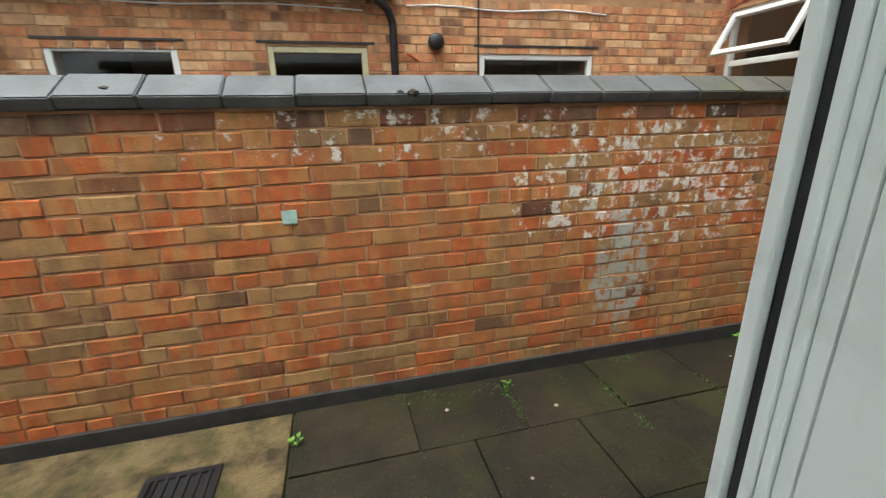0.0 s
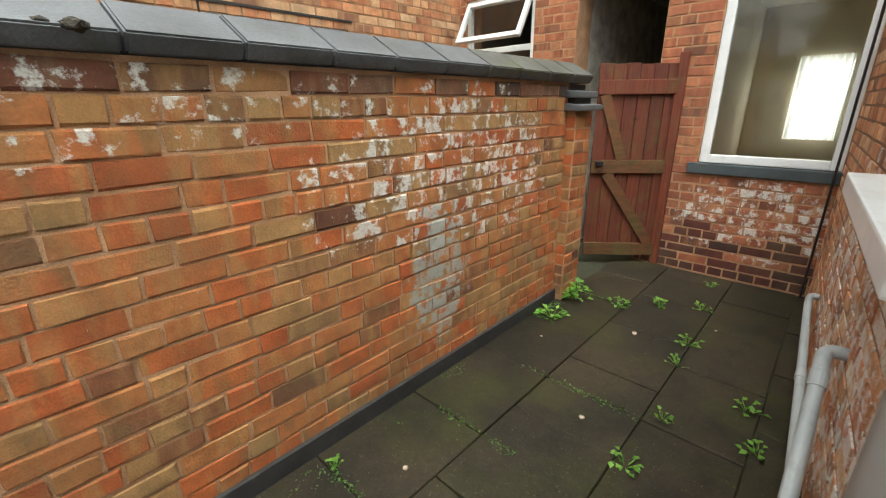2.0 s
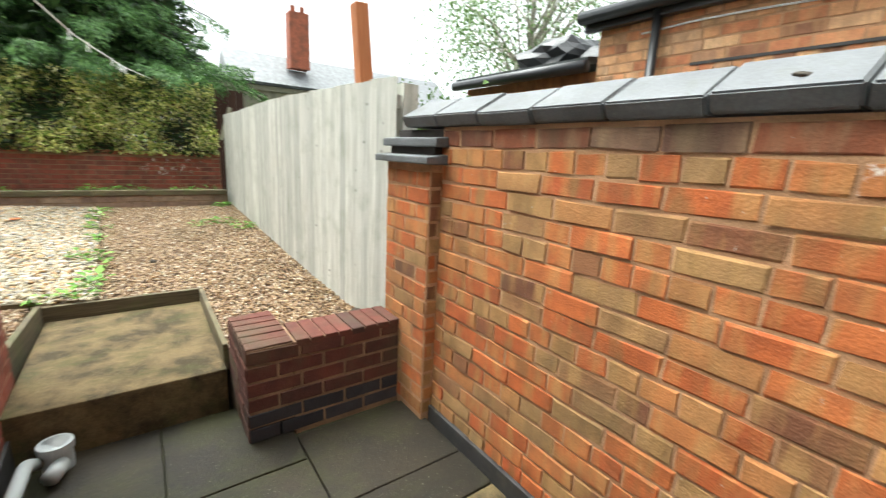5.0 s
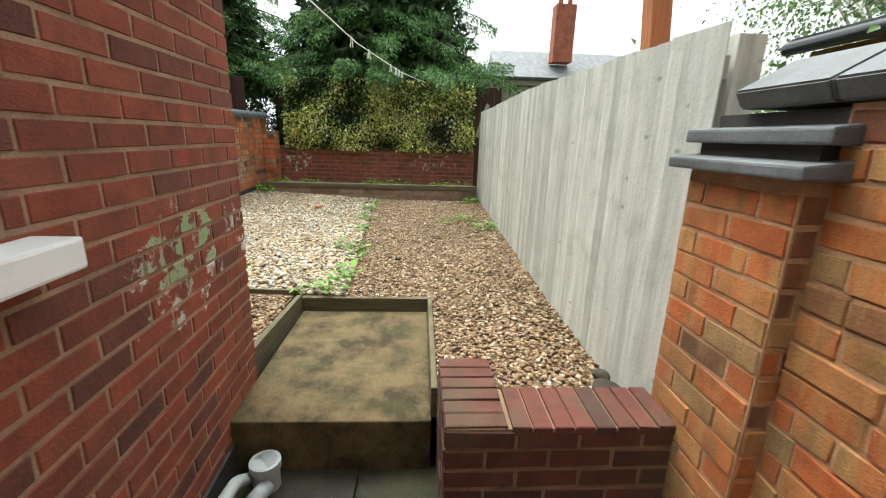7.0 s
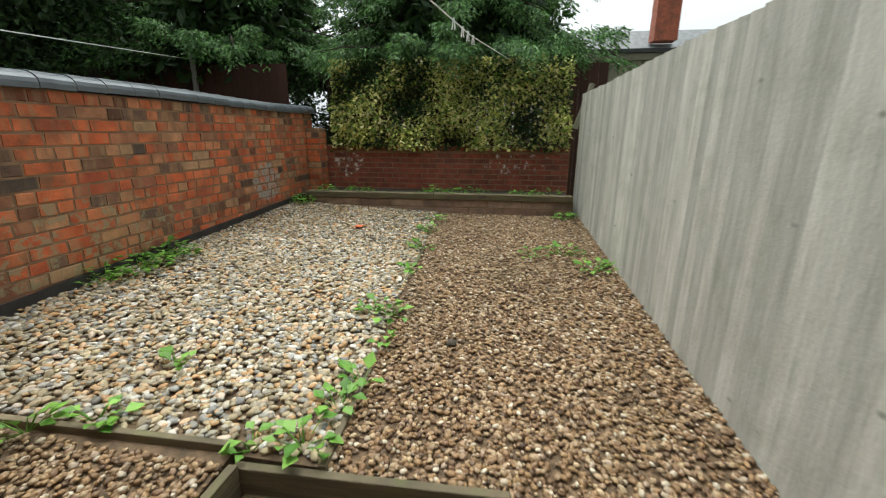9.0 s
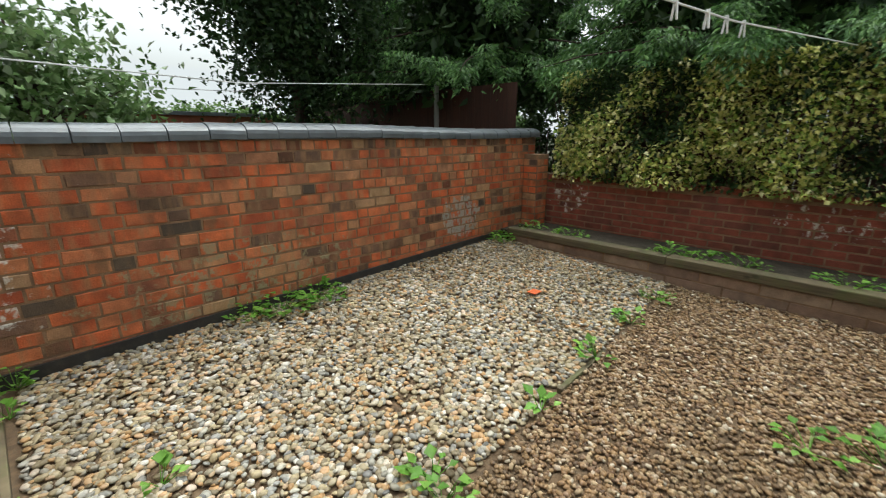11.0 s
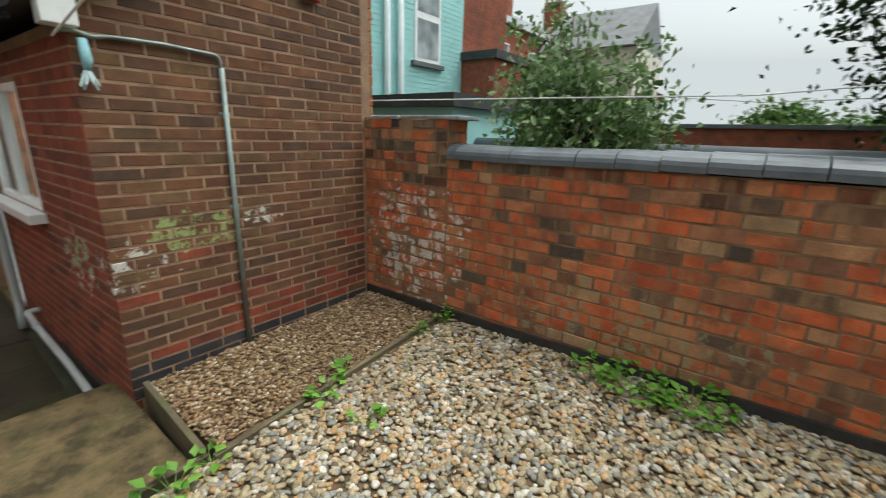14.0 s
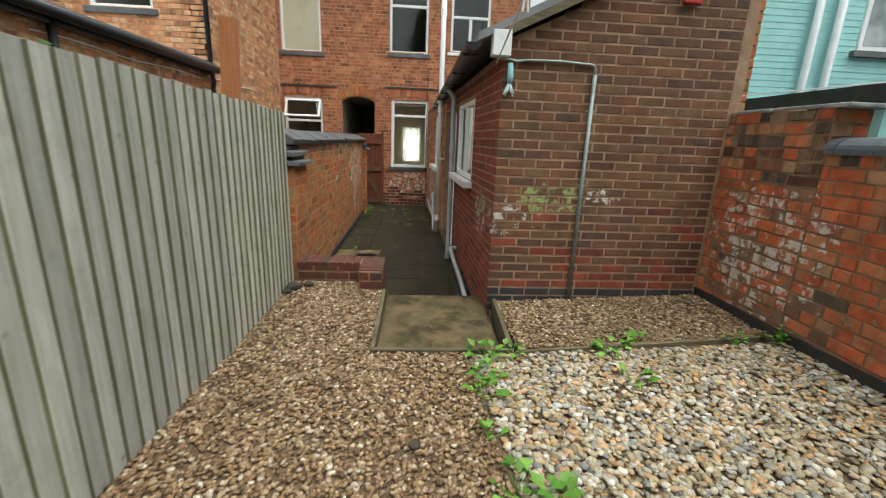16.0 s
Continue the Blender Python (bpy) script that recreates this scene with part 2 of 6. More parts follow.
def brick_pair(name, stops, **kw):
    return brick_mat(name + "_brick", stops, True, **kw), brick_mat(name + "_bricks_far", stops, False, **kw)


M_A = brick_pair("old_orange", OLD, paint=PAINT_A, dirt=(0.13, 0.1, 0.045), dirty=0.55, patch=srgb(182, 140, 86))
M_S = brick_pair("old_red", REDS, paint=PAINT_S, dirty=0.5, patch=srgb(172, 132, 94))
M_G = brick_pair("modern_brown", MODERN, paint=PAINT_G, dirty=0.5)
M_O = brick_pair("side_red", PINKISH, paint=PAINT_G + PAINT_O, dirty=0.3)
M_H = brick_pair("house", DEEP, paint=PAINT_H, dirty=0.4, patch=srgb(190, 120, 78))
M_N = brick_pair("pale_house", HOUSE, dirty=0.3, patch=srgb(210, 160, 112))
M_K = brick_pair("dark_kerb", [(0.0, srgb(92, 50, 40)), (0.5, srgb(108, 58, 46)), (1.0, srgb(72, 46, 40))], dirty=0.9, dirt=(0.08, 0.062, 0.035))
M_E = brick_pair("limed_side", HOUSE, paint=PAINT_O, dirty=0.35, patch=srgb(190, 134, 92))
M_BLOCK = brick_pair("pale_block", [(0.0, srgb(150, 122, 104)), (0.5, srgb(164, 142, 122)), (1.0, srgb(134, 108, 94))], dirty=0.35)
M_B = brick_pair("back_maroon", [(0.0, srgb(140, 72, 56)), (0.5, srgb(160, 86, 66)), (1.0, srgb(122, 70, 58))], paint=PAINT_B, dirty=0.4)
M_BLUE = brick_pair("blue_black", [(0.0, (0.03, 0.03, 0.035)), (1.0, (0.06, 0.055, 0.06))], dirty=0.3)
M_SOOT = brick_pair("sooty", [(0.0, srgb(84, 62, 50)), (0.4, srgb(146, 82, 52)), (0.7, srgb(120, 102, 82)), (1.0, srgb(66, 58, 54))], paint=PAINT_A, dirty=0.7, patch=srgb(150, 122, 92))
MORT = mortar_mat("old_mortar", srgb(190, 148, 112), srgb(150, 112, 80))
MORT_S = mortar_mat("dirty_mortar", srgb(150, 120, 92), srgb(112, 90, 70))
MORT_G = mortar_mat("pale_mortar", srgb(172, 140, 114), srgb(126, 100, 80))
MORT_D = mortar_mat("dark_mortar", srgb(60, 54, 50), srgb(40, 36, 34))
LIMEWASH = mortar_mat("old_limewash", srgb(196, 190, 176), srgb(140, 134, 122))
SLATE = plain_mat("coping_slate", (0.115, 0.12, 0.125), 0.55, 0.4, 4.0, dirt=(0.06, 0.065, 0.04), dirty=0.6, bump=0.4, grain=0.4)
SLATE_MOSS = plain_mat("mossy_slate", (0.09, 0.09, 0.08), 0.6, 0.4, 5.0, dirt=(0.08, 0.1, 0.02), dirty=0.95, bump=0.4)
BLUECOPE = plain_mat("blue_brick_coping", (0.12, 0.135, 0.15), 0.3, 0.35, 5.0, dirty=0.35, bump=0.3)
PALESLATE = plain_mat("pale_slate", (0.3, 0.31, 0.31), 0.6, 0.4, 7.0, dirt=(0.1, 0.1, 0.08), dirty=0.5, bump=0.4)
UPVC = plain_mat("white_upvc", (0.82, 0.83, 0.82), 0.3, 0.06, 3.0, dirt=(0.3, 0.29, 0.25), dirty=0.25, bump=0.03)
UPVC_DOOR = plain_mat("pale_door_panel", (0.86, 0.89, 0.89), 0.35, 0.05, 3.0, dirty=0.1, bump=0.02)
GREYPIPE = plain_mat("grey_pipe", (0.42, 0.45, 0.45), 0.4, 0.15, 4.0, dirty=0.3, bump=0.05)
WHITEPIPE = plain_mat("white_pipe", (0.84, 0.86, 0.87), 0.32, 0.1, 4.0, dirty=0.15, bump=0.04)
GALV = plain_mat("galvanised_conduit", (0.26, 0.31, 0.29), 0.5, 0.3, 9.0, metal=0.4, dirty=0.3)
BLACKPL = plain_mat("black_plastic", (0.018, 0.018, 0.02), 0.35, 0.2, 5.0, dirty=0.1)
# black of the door gaskets, and of the shade in drain openings
DARKRUB_SHADE = plain_mat("black_gasket_and_hollow_shade", (0.01, 0.01, 0.01), 0.6, 0.0)
BITUMEN = plain_mat("bitumen_plinth", (0.035, 0.033, 0.032), 0.6, 0.4, 8.0, dirt=(0.1, 0.09, 0.06), dirty=0.4, bump=0.5)
FENCEWOOD = wood_mat("grey_fence_board", srgb(204, 203, 194), srgb(168, 167, 156), (9, 9, 0.7), moss=0.22, spread=(0.76, 1.16), knot=4.4)
# mossy board edge, darkened to carry the shade of the overlaps
FENCEEDGE = wood_mat("shade_toned_mossy_edge", srgb(134, 130, 102), srgb(96, 93, 68), (9, 9, 0.7), moss=0.5)
GATEWOOD = wood_mat("red_stained_gate", srgb(116, 54, 30), srgb(76, 34, 20), (24, 24, 1.0), 0.7, moss=0.25)
GATERAIL = wood_mat("weathered_rail", srgb(118, 70, 38), srgb(74, 58, 30), (3, 3, 10), 0.8, moss=0.5)
SLEEPER = wood_mat("weathered_edging", srgb(112, 100, 76), srgb(70, 62, 46), (1.2, 1.2, 24), moss=0.45)
ORANGEPOST = wood_mat("new_orange_post", srgb(196, 128, 80), srgb(168, 100, 62), (26, 26, 1.0))
DARKFENCE = wood_mat("dark_brown_fence", srgb(74, 44, 32), srgb(52, 32, 24), (24, 24, 1.0))
SHEDWOOD = wood_mat("old_shed_board", srgb(146, 144, 124), srgb(112, 110, 94), (24, 24, 1.0))
FLAG = slab_mat("wet_flagstone", srgb(52, 44, 31), (0.013, 0.011, 0.007), (0.034, 0.034, 0.009), 0.6, 2.4)
FLAGGAP = plain_mat("yard_bedding", (0.04, 0.042, 0.02), 0.9, 0.4, 9.0, dirty=0.5, bump=0.6)
CONCRETE = slab_mat("sandy_concrete", srgb(108, 92, 64), (0.036, 0.027, 0.013), (0.065, 0.062, 0.021), 0.9, 5.2)
SOIL = plain_mat("dark_soil", (0.05, 0.04, 0.028), 0.95, 0.5, 12.0, dirt=(0.12, 0.1, 0.07), dirty=0.5, bump=1.0)
EARTH = plain_mat("rough_ground", (0.07, 0.075, 0.04), 0.95, 0.5, 3.0, dirt=(0.05, 0.06, 0.02), dirty=0.6, bump=0.8)
TEAL = plain_mat("teal_painted_brick", srgb(160, 210, 208), 0.7, 0.12, 2.0, dirt=(0.2, 0.33, 0.33), dirty=0.35, bump=0.2)
RENDER_W = plain_mat("cream_render", srgb(205, 200, 186), 0.85, 0.15, 2.0, dirty=0.2)
ROOFSLATE = plain_mat("roof_slate", srgb(120, 122, 124), 0.6, 0.3, 3.0, dirty=0.3, bump=0.3)
FELT = plain_mat("roofing_felt", (0.045, 0.05, 0.05), 0.85, 0.4, 4.0, dirt=(0.1, 0.11, 0.07), dirty=0.4)
ROOM = plain_mat("room_plaster", srgb(226, 214, 190), 0.9, 0.08, 1.0)
KITCHEN = plain_mat("white_kitchen_paint", srgb(232, 234, 232), 0.8, 0.06, 1.0)
# dull wall tone that puts the dimness of unlit rooms into the colour
ROOMDARK = plain_mat("shade_toned_room", srgb(120, 112, 98), 0.9, 0.1, 1.0)
CURTAIN = plain_mat("cream_curtain", srgb(214, 204, 178), 0.9, 0.1, 1.0)
ROPE = plain_mat("white_line", (0.7, 0.7, 0.68), 0.6, 0.0)
PEG = plain_mat("white_peg", (0.75, 0.77, 0.76), 0.4, 0.0)
ROPEBLUE = plain_mat("pale_blue_rope", srgb(150, 198, 205), 0.8, 0.2, 30.0)
BARK = wood_mat("bark", srgb(78, 62, 50), srgb(46, 38, 32), (14, 14, 2.0), 0.95)
BIRCHBARK = wood_mat("birch_bark", srgb(196, 192, 182), srgb(140, 134, 122), (2, 2, 12), 0.9)
LEAF = leaf_mat("green_leaf", [(0.0, (0.06, 0.12, 0.028)), (0.5, (0.1, 0.19, 0.045)), (1.0, (0.17, 0.27, 0.08))])
LEAF_GREY = leaf_mat("greyish_leaf", [(0.0, (0.08, 0.16, 0.04)), (0.5, (0.18, 0.29, 0.1)), (0.8, (0.27, 0.37, 0.17)), (1.0, (0.38, 0.45, 0.32))])
NET = leaf_mat("net_curtain", [(0.0, (0.8, 0.78, 0.72)), (1.0, (0.8, 0.78, 0.72))], 0.9, True, 0.6)
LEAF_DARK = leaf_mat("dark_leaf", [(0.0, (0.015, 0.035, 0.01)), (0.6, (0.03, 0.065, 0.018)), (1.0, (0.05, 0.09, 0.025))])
LEAF_GOLD = leaf_mat("variegated_leaf", [(0.0, (0.12, 0.22, 0.035)), (0.3, (0.3, 0.4, 0.08)), (0.5, (0.6, 0.6, 0.18)), (0.8, (0.78, 0.74, 0.26)), (1.0, (0.84, 0.8, 0.48))])
NEEDLE = leaf_mat("conifer_spray", [(0.0, (0.035, 0.09, 0.022)), (0.5, (0.085, 0.19, 0.05)), (1.0, (0.18, 0.34, 0.09))])
WEED = leaf_mat("weed_leaf", [(0.0, (0.08, 0.2, 0.025)), (0.5, (0.14, 0.31, 0.04)), (1.0, (0.24, 0.44, 0.08))], 0.45)


def glass_mat():
    m = Mat("window_glass", 0.02)
    m.b.inputs["Transmission Weight"].default_value = 1.0
    m.b.inputs["IOR"].default_value = 1.45
    m.colour((0.92, 0.95, 0.94))
    return m.m


GLASS = glass_mat()


def stone_mat(name, stops, rough=0.55):
    m = Mat(name, rough)
    c = m.ramp(m.random(False), stops)
    c = m.mix(1.0, c, m.ramp(m.noise(60.0, 4), [(0.3, 0.72), (0.7, 1.15)]), "MULTIPLY")
    c = m.mix(m.math("MULTIPLY", m.ramp(m.noise(1.1, 4), [(0.48, 0.0), (0.68, 1.0)]), 0.4), c, (0.12, 0.085, 0.035), "MIX")
    m.colour(c)
    m.bump(m.noise(220.0, 3), 0.3, 0.002)
    return m.m


COBBLE = stone_mat("pale_cobble", [(0.0, srgb(96, 84, 64)), (0.15, srgb(146, 132, 104)), (0.32, srgb(178, 162, 126)), (0.48, srgb(122, 122, 118)), (0.6, srgb(186, 180, 162)),
                                   (0.72, srgb(166, 130, 84)), (0.82, srgb(190, 150, 104)), (0.92, srgb(208, 204, 194)), (1.0, srgb(88, 88, 88))])
SHINGLE = stone_mat("brown_shingle", [(0.0, srgb(78, 58, 40)), (0.25, srgb(132, 102, 70)), (0.45, srgb(152, 122, 84)), (0.6, srgb(114, 86, 62)),
                                      (0.78, srgb(178, 156, 122)), (0.9, srgb(140, 112, 88)), (1.0, srgb(206, 196, 174))])
GRAVELBED = plain_mat("gravel_bed", srgb(104, 84, 62), 0.95, 0.5, 20.0, dirty=0.6, bump=1.0)

# ---- geometry helpers ----
YARD = -0.185


def gz(x, y=0.5):
    """Height of the gravel, which rises gently away from the house and towards the south wall."""
    return 0.155 + 0.026 * max(0.0, -4.2 - x) + 0.048 * max(0.0, 0.5 - y)


def mesh_ob(name, verts, faces, mat, parent=None, label="", smooth=False):
    me = bpy.data.meshes.new(name)
    me.from_pydata([tuple(map(float, v)) for v in verts], [], [tuple(map(int, f)) for f in faces])
    me.materials.append(mat)
    if smooth:
        me.shade_smooth()
    me.update()
    ob = new(name, me)
    if parent:
        ob.parent = parent
    if label:
        tagged(ob, label)
    return ob


def part(name, bm, mat, parent=None, label="", smooth=False):
    me = bpy.data.meshes.new(name)
    bmesh.ops.recalc_face_normals(bm, faces=bm.faces)
    bm.to_mesh(me)
    bm.free()
    me.materials.append(mat)
    if smooth:
        me.shade_smooth()
    ob = new(name, me)
    if parent:
        ob.parent = parent
    if label:
        tagged(ob, label)
    return ob


def box_bm(lo, hi, bevel=0.0, bm=None, m=None):
    fresh = bmesh.new()
    bmesh.ops.create_cube(fresh, size=1.0)
    c = [(a + b) / 2 for a, b in zip(lo, hi)]
    s = [abs(b - a) for a, b in zip(lo, hi)]
    bmesh.ops.transform(fresh, matrix=Matrix.LocRotScale(c, None, s), verts=fresh.verts)
    if bevel:
        bmesh.ops.bevel(fresh, geom=list(fresh.edges), offset=bevel, segments=2, profile=0.6, affect="EDGES")
    if m:
        bmesh.ops.transform(fresh, matrix=m, verts=fresh.verts)
    if bm is None:
        return fresh
    tmp = bpy.data.meshes.new("tmp")
    fresh.to_mesh(tmp)
    fresh.free()
    bm.from_mesh(tmp)
    bpy.data.meshes.remove(tmp)
    return bm


def box(name, lo, hi, mat, parent=None, label="", bevel=0.0, m=None):
    return part(name, box_bm(lo, hi, bevel, m=m), mat, parent, label)


def tube_bm(points, radius, seg=12, bm=None, caps=True):
    """A pipe along a list of points, with mitred turns."""
    bm = bm or bmesh.new()
    pts = [Vector(p) for p in points]
    rings = []
    up0 = None
    for i, p in enumerate(pts):
        a = (pts[i] - pts[i - 1]).normalized() if i else (pts[1] - pts[0]).normalized()
        b = (pts[i + 1] - pts[i]).normalized() if i < len(pts) - 1 else a
        d = (a + b).normalized() if (a + b).length > 1e-6 else a
        if up0 is None:
            up0 = d.orthogonal().normalized()
        side = (up0 - d * up0.dot(d)).normalized()
        up0 = side
        other = d.cross(side)
        rad = radius[i] if isinstance(radius, (list, tuple)) else radius
        rings.append([bm.verts.new(p + (side * math.cos(t) + other * math.sin(t)) * rad) for t in [2 * math.pi * j / seg for j in range(seg)]])
    for r0, r1 in zip(rings, rings[1:]):
        for j in range(seg):
            bm.faces.new((r0[j], r0[(j + 1) % seg], r1[(j + 1) % seg], r1[j]))
    if caps:
        bm.faces.new(rings[0][::-1])
        bm.faces.new(rings[-1])
    return bm


def curve_pts(points, n=6):
    """Round a polyline's corners."""
    pts = [Vector(p) for p in points]
    out = [pts[0]]
    for a, b, c in zip(pts, pts[1:], pts[2:]):
        r = min((b - a).length, (c - b).length, 0.08) * 0.5
        p, q = b + (a - b).normalized() * r, b + (c - b).normalized() * r
        for i in range(n + 1):
            t = i / n
            out.append((1 - t) ** 2 * p + 2 * t * (1 - t) * b + t * t * q)
    out.append(pts[-1])
    return out


def extrude_poly(name, poly, axis_pts, mat, parent=None, label=""):
    """A prism: poly is a list of 3D points, axis_pts the vector along which it is pushed."""
    n = len(poly)
    v = [Vector(p) for p in poly] + [Vector(p) + Vector(axis_pts) for p in poly]
    f = [tuple(range(n))[::-1], tuple(range(n, 2 * n))] + [(i, (i + 1) % n, n + (i + 1) % n, n + i) for i in range(n)]
    bm = bmesh.new()
    vs = [bm.verts.new(p) for p in v]
    for q in f:
        bm.faces.new([vs[i] for i in q])
    return part(name, bm, mat, parent, label)


# ---- brickwork ----
BRICK_F = [(8, 9, 10, 11)] + [(4 + i, 4 + (i + 1) % 4, 8 + (i + 1) % 4, 8 + i) for i in range(4)] + [(i, (i + 1) % 4, 4 + (i + 1) % 4, 4 + i) for i in range(4)]


def brick_shape(r, rough):
    """Unit brick: x and z from -0.5 to 0.5, its face towards +y at y = 0, 25 mm of depth behind."""
    jit = lambda s: r.uniform(-s, s)
    ring = [(-0.5, -0.5), (0.5, -0.5), (0.5, 0.5), (-0.5, 0.5)]
    v = [(x, -0.035, z) for x, z in ring]
    v += [(x + jit(0.014 * rough), -0.0028 - 0.0012 * rough + jit(0.0006), z + jit(0.045 * rough)) for x, z in ring]
    v += [(x * 0.972 + jit(0.014 * rough), jit(0.0014 * rough), z * 0.93 + jit(0.045 * rough)) for x, z in ring]
    return v


def brick_meshes(mat, rough, count=7, seed=3):
    r = random.Random(seed)
    out = []
    for i in range(count):
        me = bpy.data.meshes.new("brick")
        me.from_pydata(brick_shape(r, rough), [], BRICK_F)
        me.materials.append(mat)
        out.append(me)
    return out


def lay_bricks(wall, p0, p1, z0, ztop, mats, course=0.084, length=0.232, joint=0.013, rough=1.0, bond="mixed", holes=(), near=None, limit=300,
               top=None, special=None, seed=1, proud=0.0):
    """Bricks on the face of a wall that runs from p0 to p1; the outer face lies to the left of that way."""
    r = random.Random(seed)
    p0, p1 = Vector((*p0, 0)), Vector((*p1, 0))
    u = (p1 - p0).normalized()
    n = Vector((-u.y, u.x, 0))
    total = (p1 - p0).length
    turn = Matrix((u, n, (0, 0, 1))).transposed().to_4x4()
    rows = int((ztop - z0) / course + 1e-6)
    kinds = {}
    places = []
    for row in range(rows):
        zl, zm = z0 + row * course, z0 + (row + 0.5) * course
        free = [(0.0, total)]
        for a, b, lo, hi in holes:
            if lo < zm < hi:
                free = [q for s, e in free for q in ((s, min(e, a)), (max(s, b), e)) if q[1] - q[0] > 0.02]
        if bond == "stretcher":
            seq, shift = [1.0], (0.5 if row % 2 else 0.0)
        elif bond == "mixed":
            seq, shift = ([1.0, 0.5], 0.25 if row % 2 else 0.9) if row % 4 else ([0.5], 0.25)
            if row % 4 in (1, 2, 3) and r.random() < 0.6:
                seq, shift = [1.0], (0.5 if row % 2 else 0.0)
            shift += r.uniform(-0.1, 0.1)
        else:
            seq, shift = [1.0, 0.5], (0.75 if row % 2 else 0.0)
        x, k, cuts = -shift * length, 0, []
        while x < total:
            w = seq[k % len(seq)] * length * (1 + r.uniform(-0.03, 0.03) * rough)
            cuts.append((x, x + w))
            x, k = x + w, k + 1
        for s, e in free:
            run = []
            for a, b in cuts:
                a2, b2 = max(a, s), min(b, e)
                if b2 - a2 > 0.001:
                    run.append([a2, b2])
            if len(run) > 1 and run[0][1] - run[0][0] < 0.05:
                run[1][0] = run[0][0]
                run.pop(0)
            if len(run) > 1 and run[-1][1] - run[-1][0] < 0.05:
                run[-2][1] = run[-1][1]
                run.pop()
            for a, b in run:
                mid = (a + b) / 2
                if top and zl + course > top(mid) + 0.02:
                    continue
                mat = mats
                if special:
                    mat = special(mid, zm, r) or mats
                where = p0 + u * mid + Vector((0, 0, zm)) + n * (0.0032 + proud + r.uniform(-0.0012, 0.0022) * rough)
                m = Matrix.Translation(where) @ turn @ Euler((r.uniform(-0.012, 0.012) * rough, r.uniform(-0.008, 0.008) * rough, r.uniform(-0.008, 0.008) * rough)).to_matrix().to_4x4()
                m = m @ Matrix.Diagonal((b - a - joint, 1, course - joint + r.uniform(-0.003, 0.001) * rough, 1))
                places.append((m, mat, where))
    if near:
        places.sort(key=lambda q: (q[2] - Vector(near)).length)
    far = {}
    for i, (m, mat, where) in enumerate(places):
        if i < limit:
            if mat[0].name not in kinds:
                kinds[mat[0].name] = brick_meshes(mat[0], rough, seed=seed)
            ob = new("brick", r.choice(kinds[mat[0].name]))
            ob.parent = wall
            ob.matrix_local = m
        else:
            far.setdefault(mat[1].name, (mat[1], []))[1].append(m)
    for mat, ms in far.values():
        v, f = [], []
        for m in ms:
            base = len(v)
            v += [m @ Vector(q) for q in brick_shape(r, rough)]
            f += [tuple(base + i for i in q) for q in BRICK_F]
        tagged(mesh_ob("brickwork", v, f, mat, wall), kind="stuff")


def wall_core(name, p0, p1, thick, z0, z1, mat, holes=(), label="", category="wall"):
    """The mortar body of a wall behind its bricks, with its openings; it lies to the right of the way from p0 to p1."""
    p0v, p1v = Vector((*p0, 0)), Vector((*p1, 0))
    u = (p1v - p0v).normalized()
    n = Vector((-u.y, u.x, 0))
    total = (p1v - p0v).length
    us = sorted({0.0, total, *[min(max(q, 0), total) for h in holes for q in h[:2]]})
    zs = sorted({z0, z1, *[min(max(q, z0), z1) for h in holes for q in h[2:]]})
    solid = {}
    for i in range(len(us) - 1):
        for j in range(len(zs) - 1):
            um, zm = (us[i] + us[i + 1]) / 2, (zs[j] + zs[j + 1]) / 2
            solid[i, j] = not any(a < um < b and lo < zm < hi for a, b, lo, hi in holes)
    bm = bmesh.new()
    cache = {}

    def vert(a, z, d):
        key = (round(a, 5), round(z, 5), d)
        if key not in cache:
            cache[key] = bm.verts.new(p0v + u * a - n * (thick * d) + Vector((0, 0, z)))
        return cache[key]

    for (i, j), ok in solid.items():
        if not ok:
            continue
        a, b, lo, hi = us[i], us[i + 1], zs[j], zs[j + 1]
        for d in (0, 1):
            bm.faces.new([vert(a, lo, d), vert(b, lo, d), vert(b, hi, d), vert(a, hi, d)])
        for di, dj, q in ((-1, 0, ((a, lo), (a, hi))), (1, 0, ((b, lo), (b, hi))), (0, -1, ((a, lo), (b, lo))), (0, 1, ((a, hi), (b, hi)))):
            if not solid.get((i + di, j + dj), False):
                (a1, l1), (a2, l2) = q
                bm.faces.new([vert(a1, l1, 0), vert(a2, l2, 0), vert(a2, l2, 1), vert(a1, l1, 1)])
    ob = part(name, bm, mat)
    return tagged(ob, label, category, kind="structure")


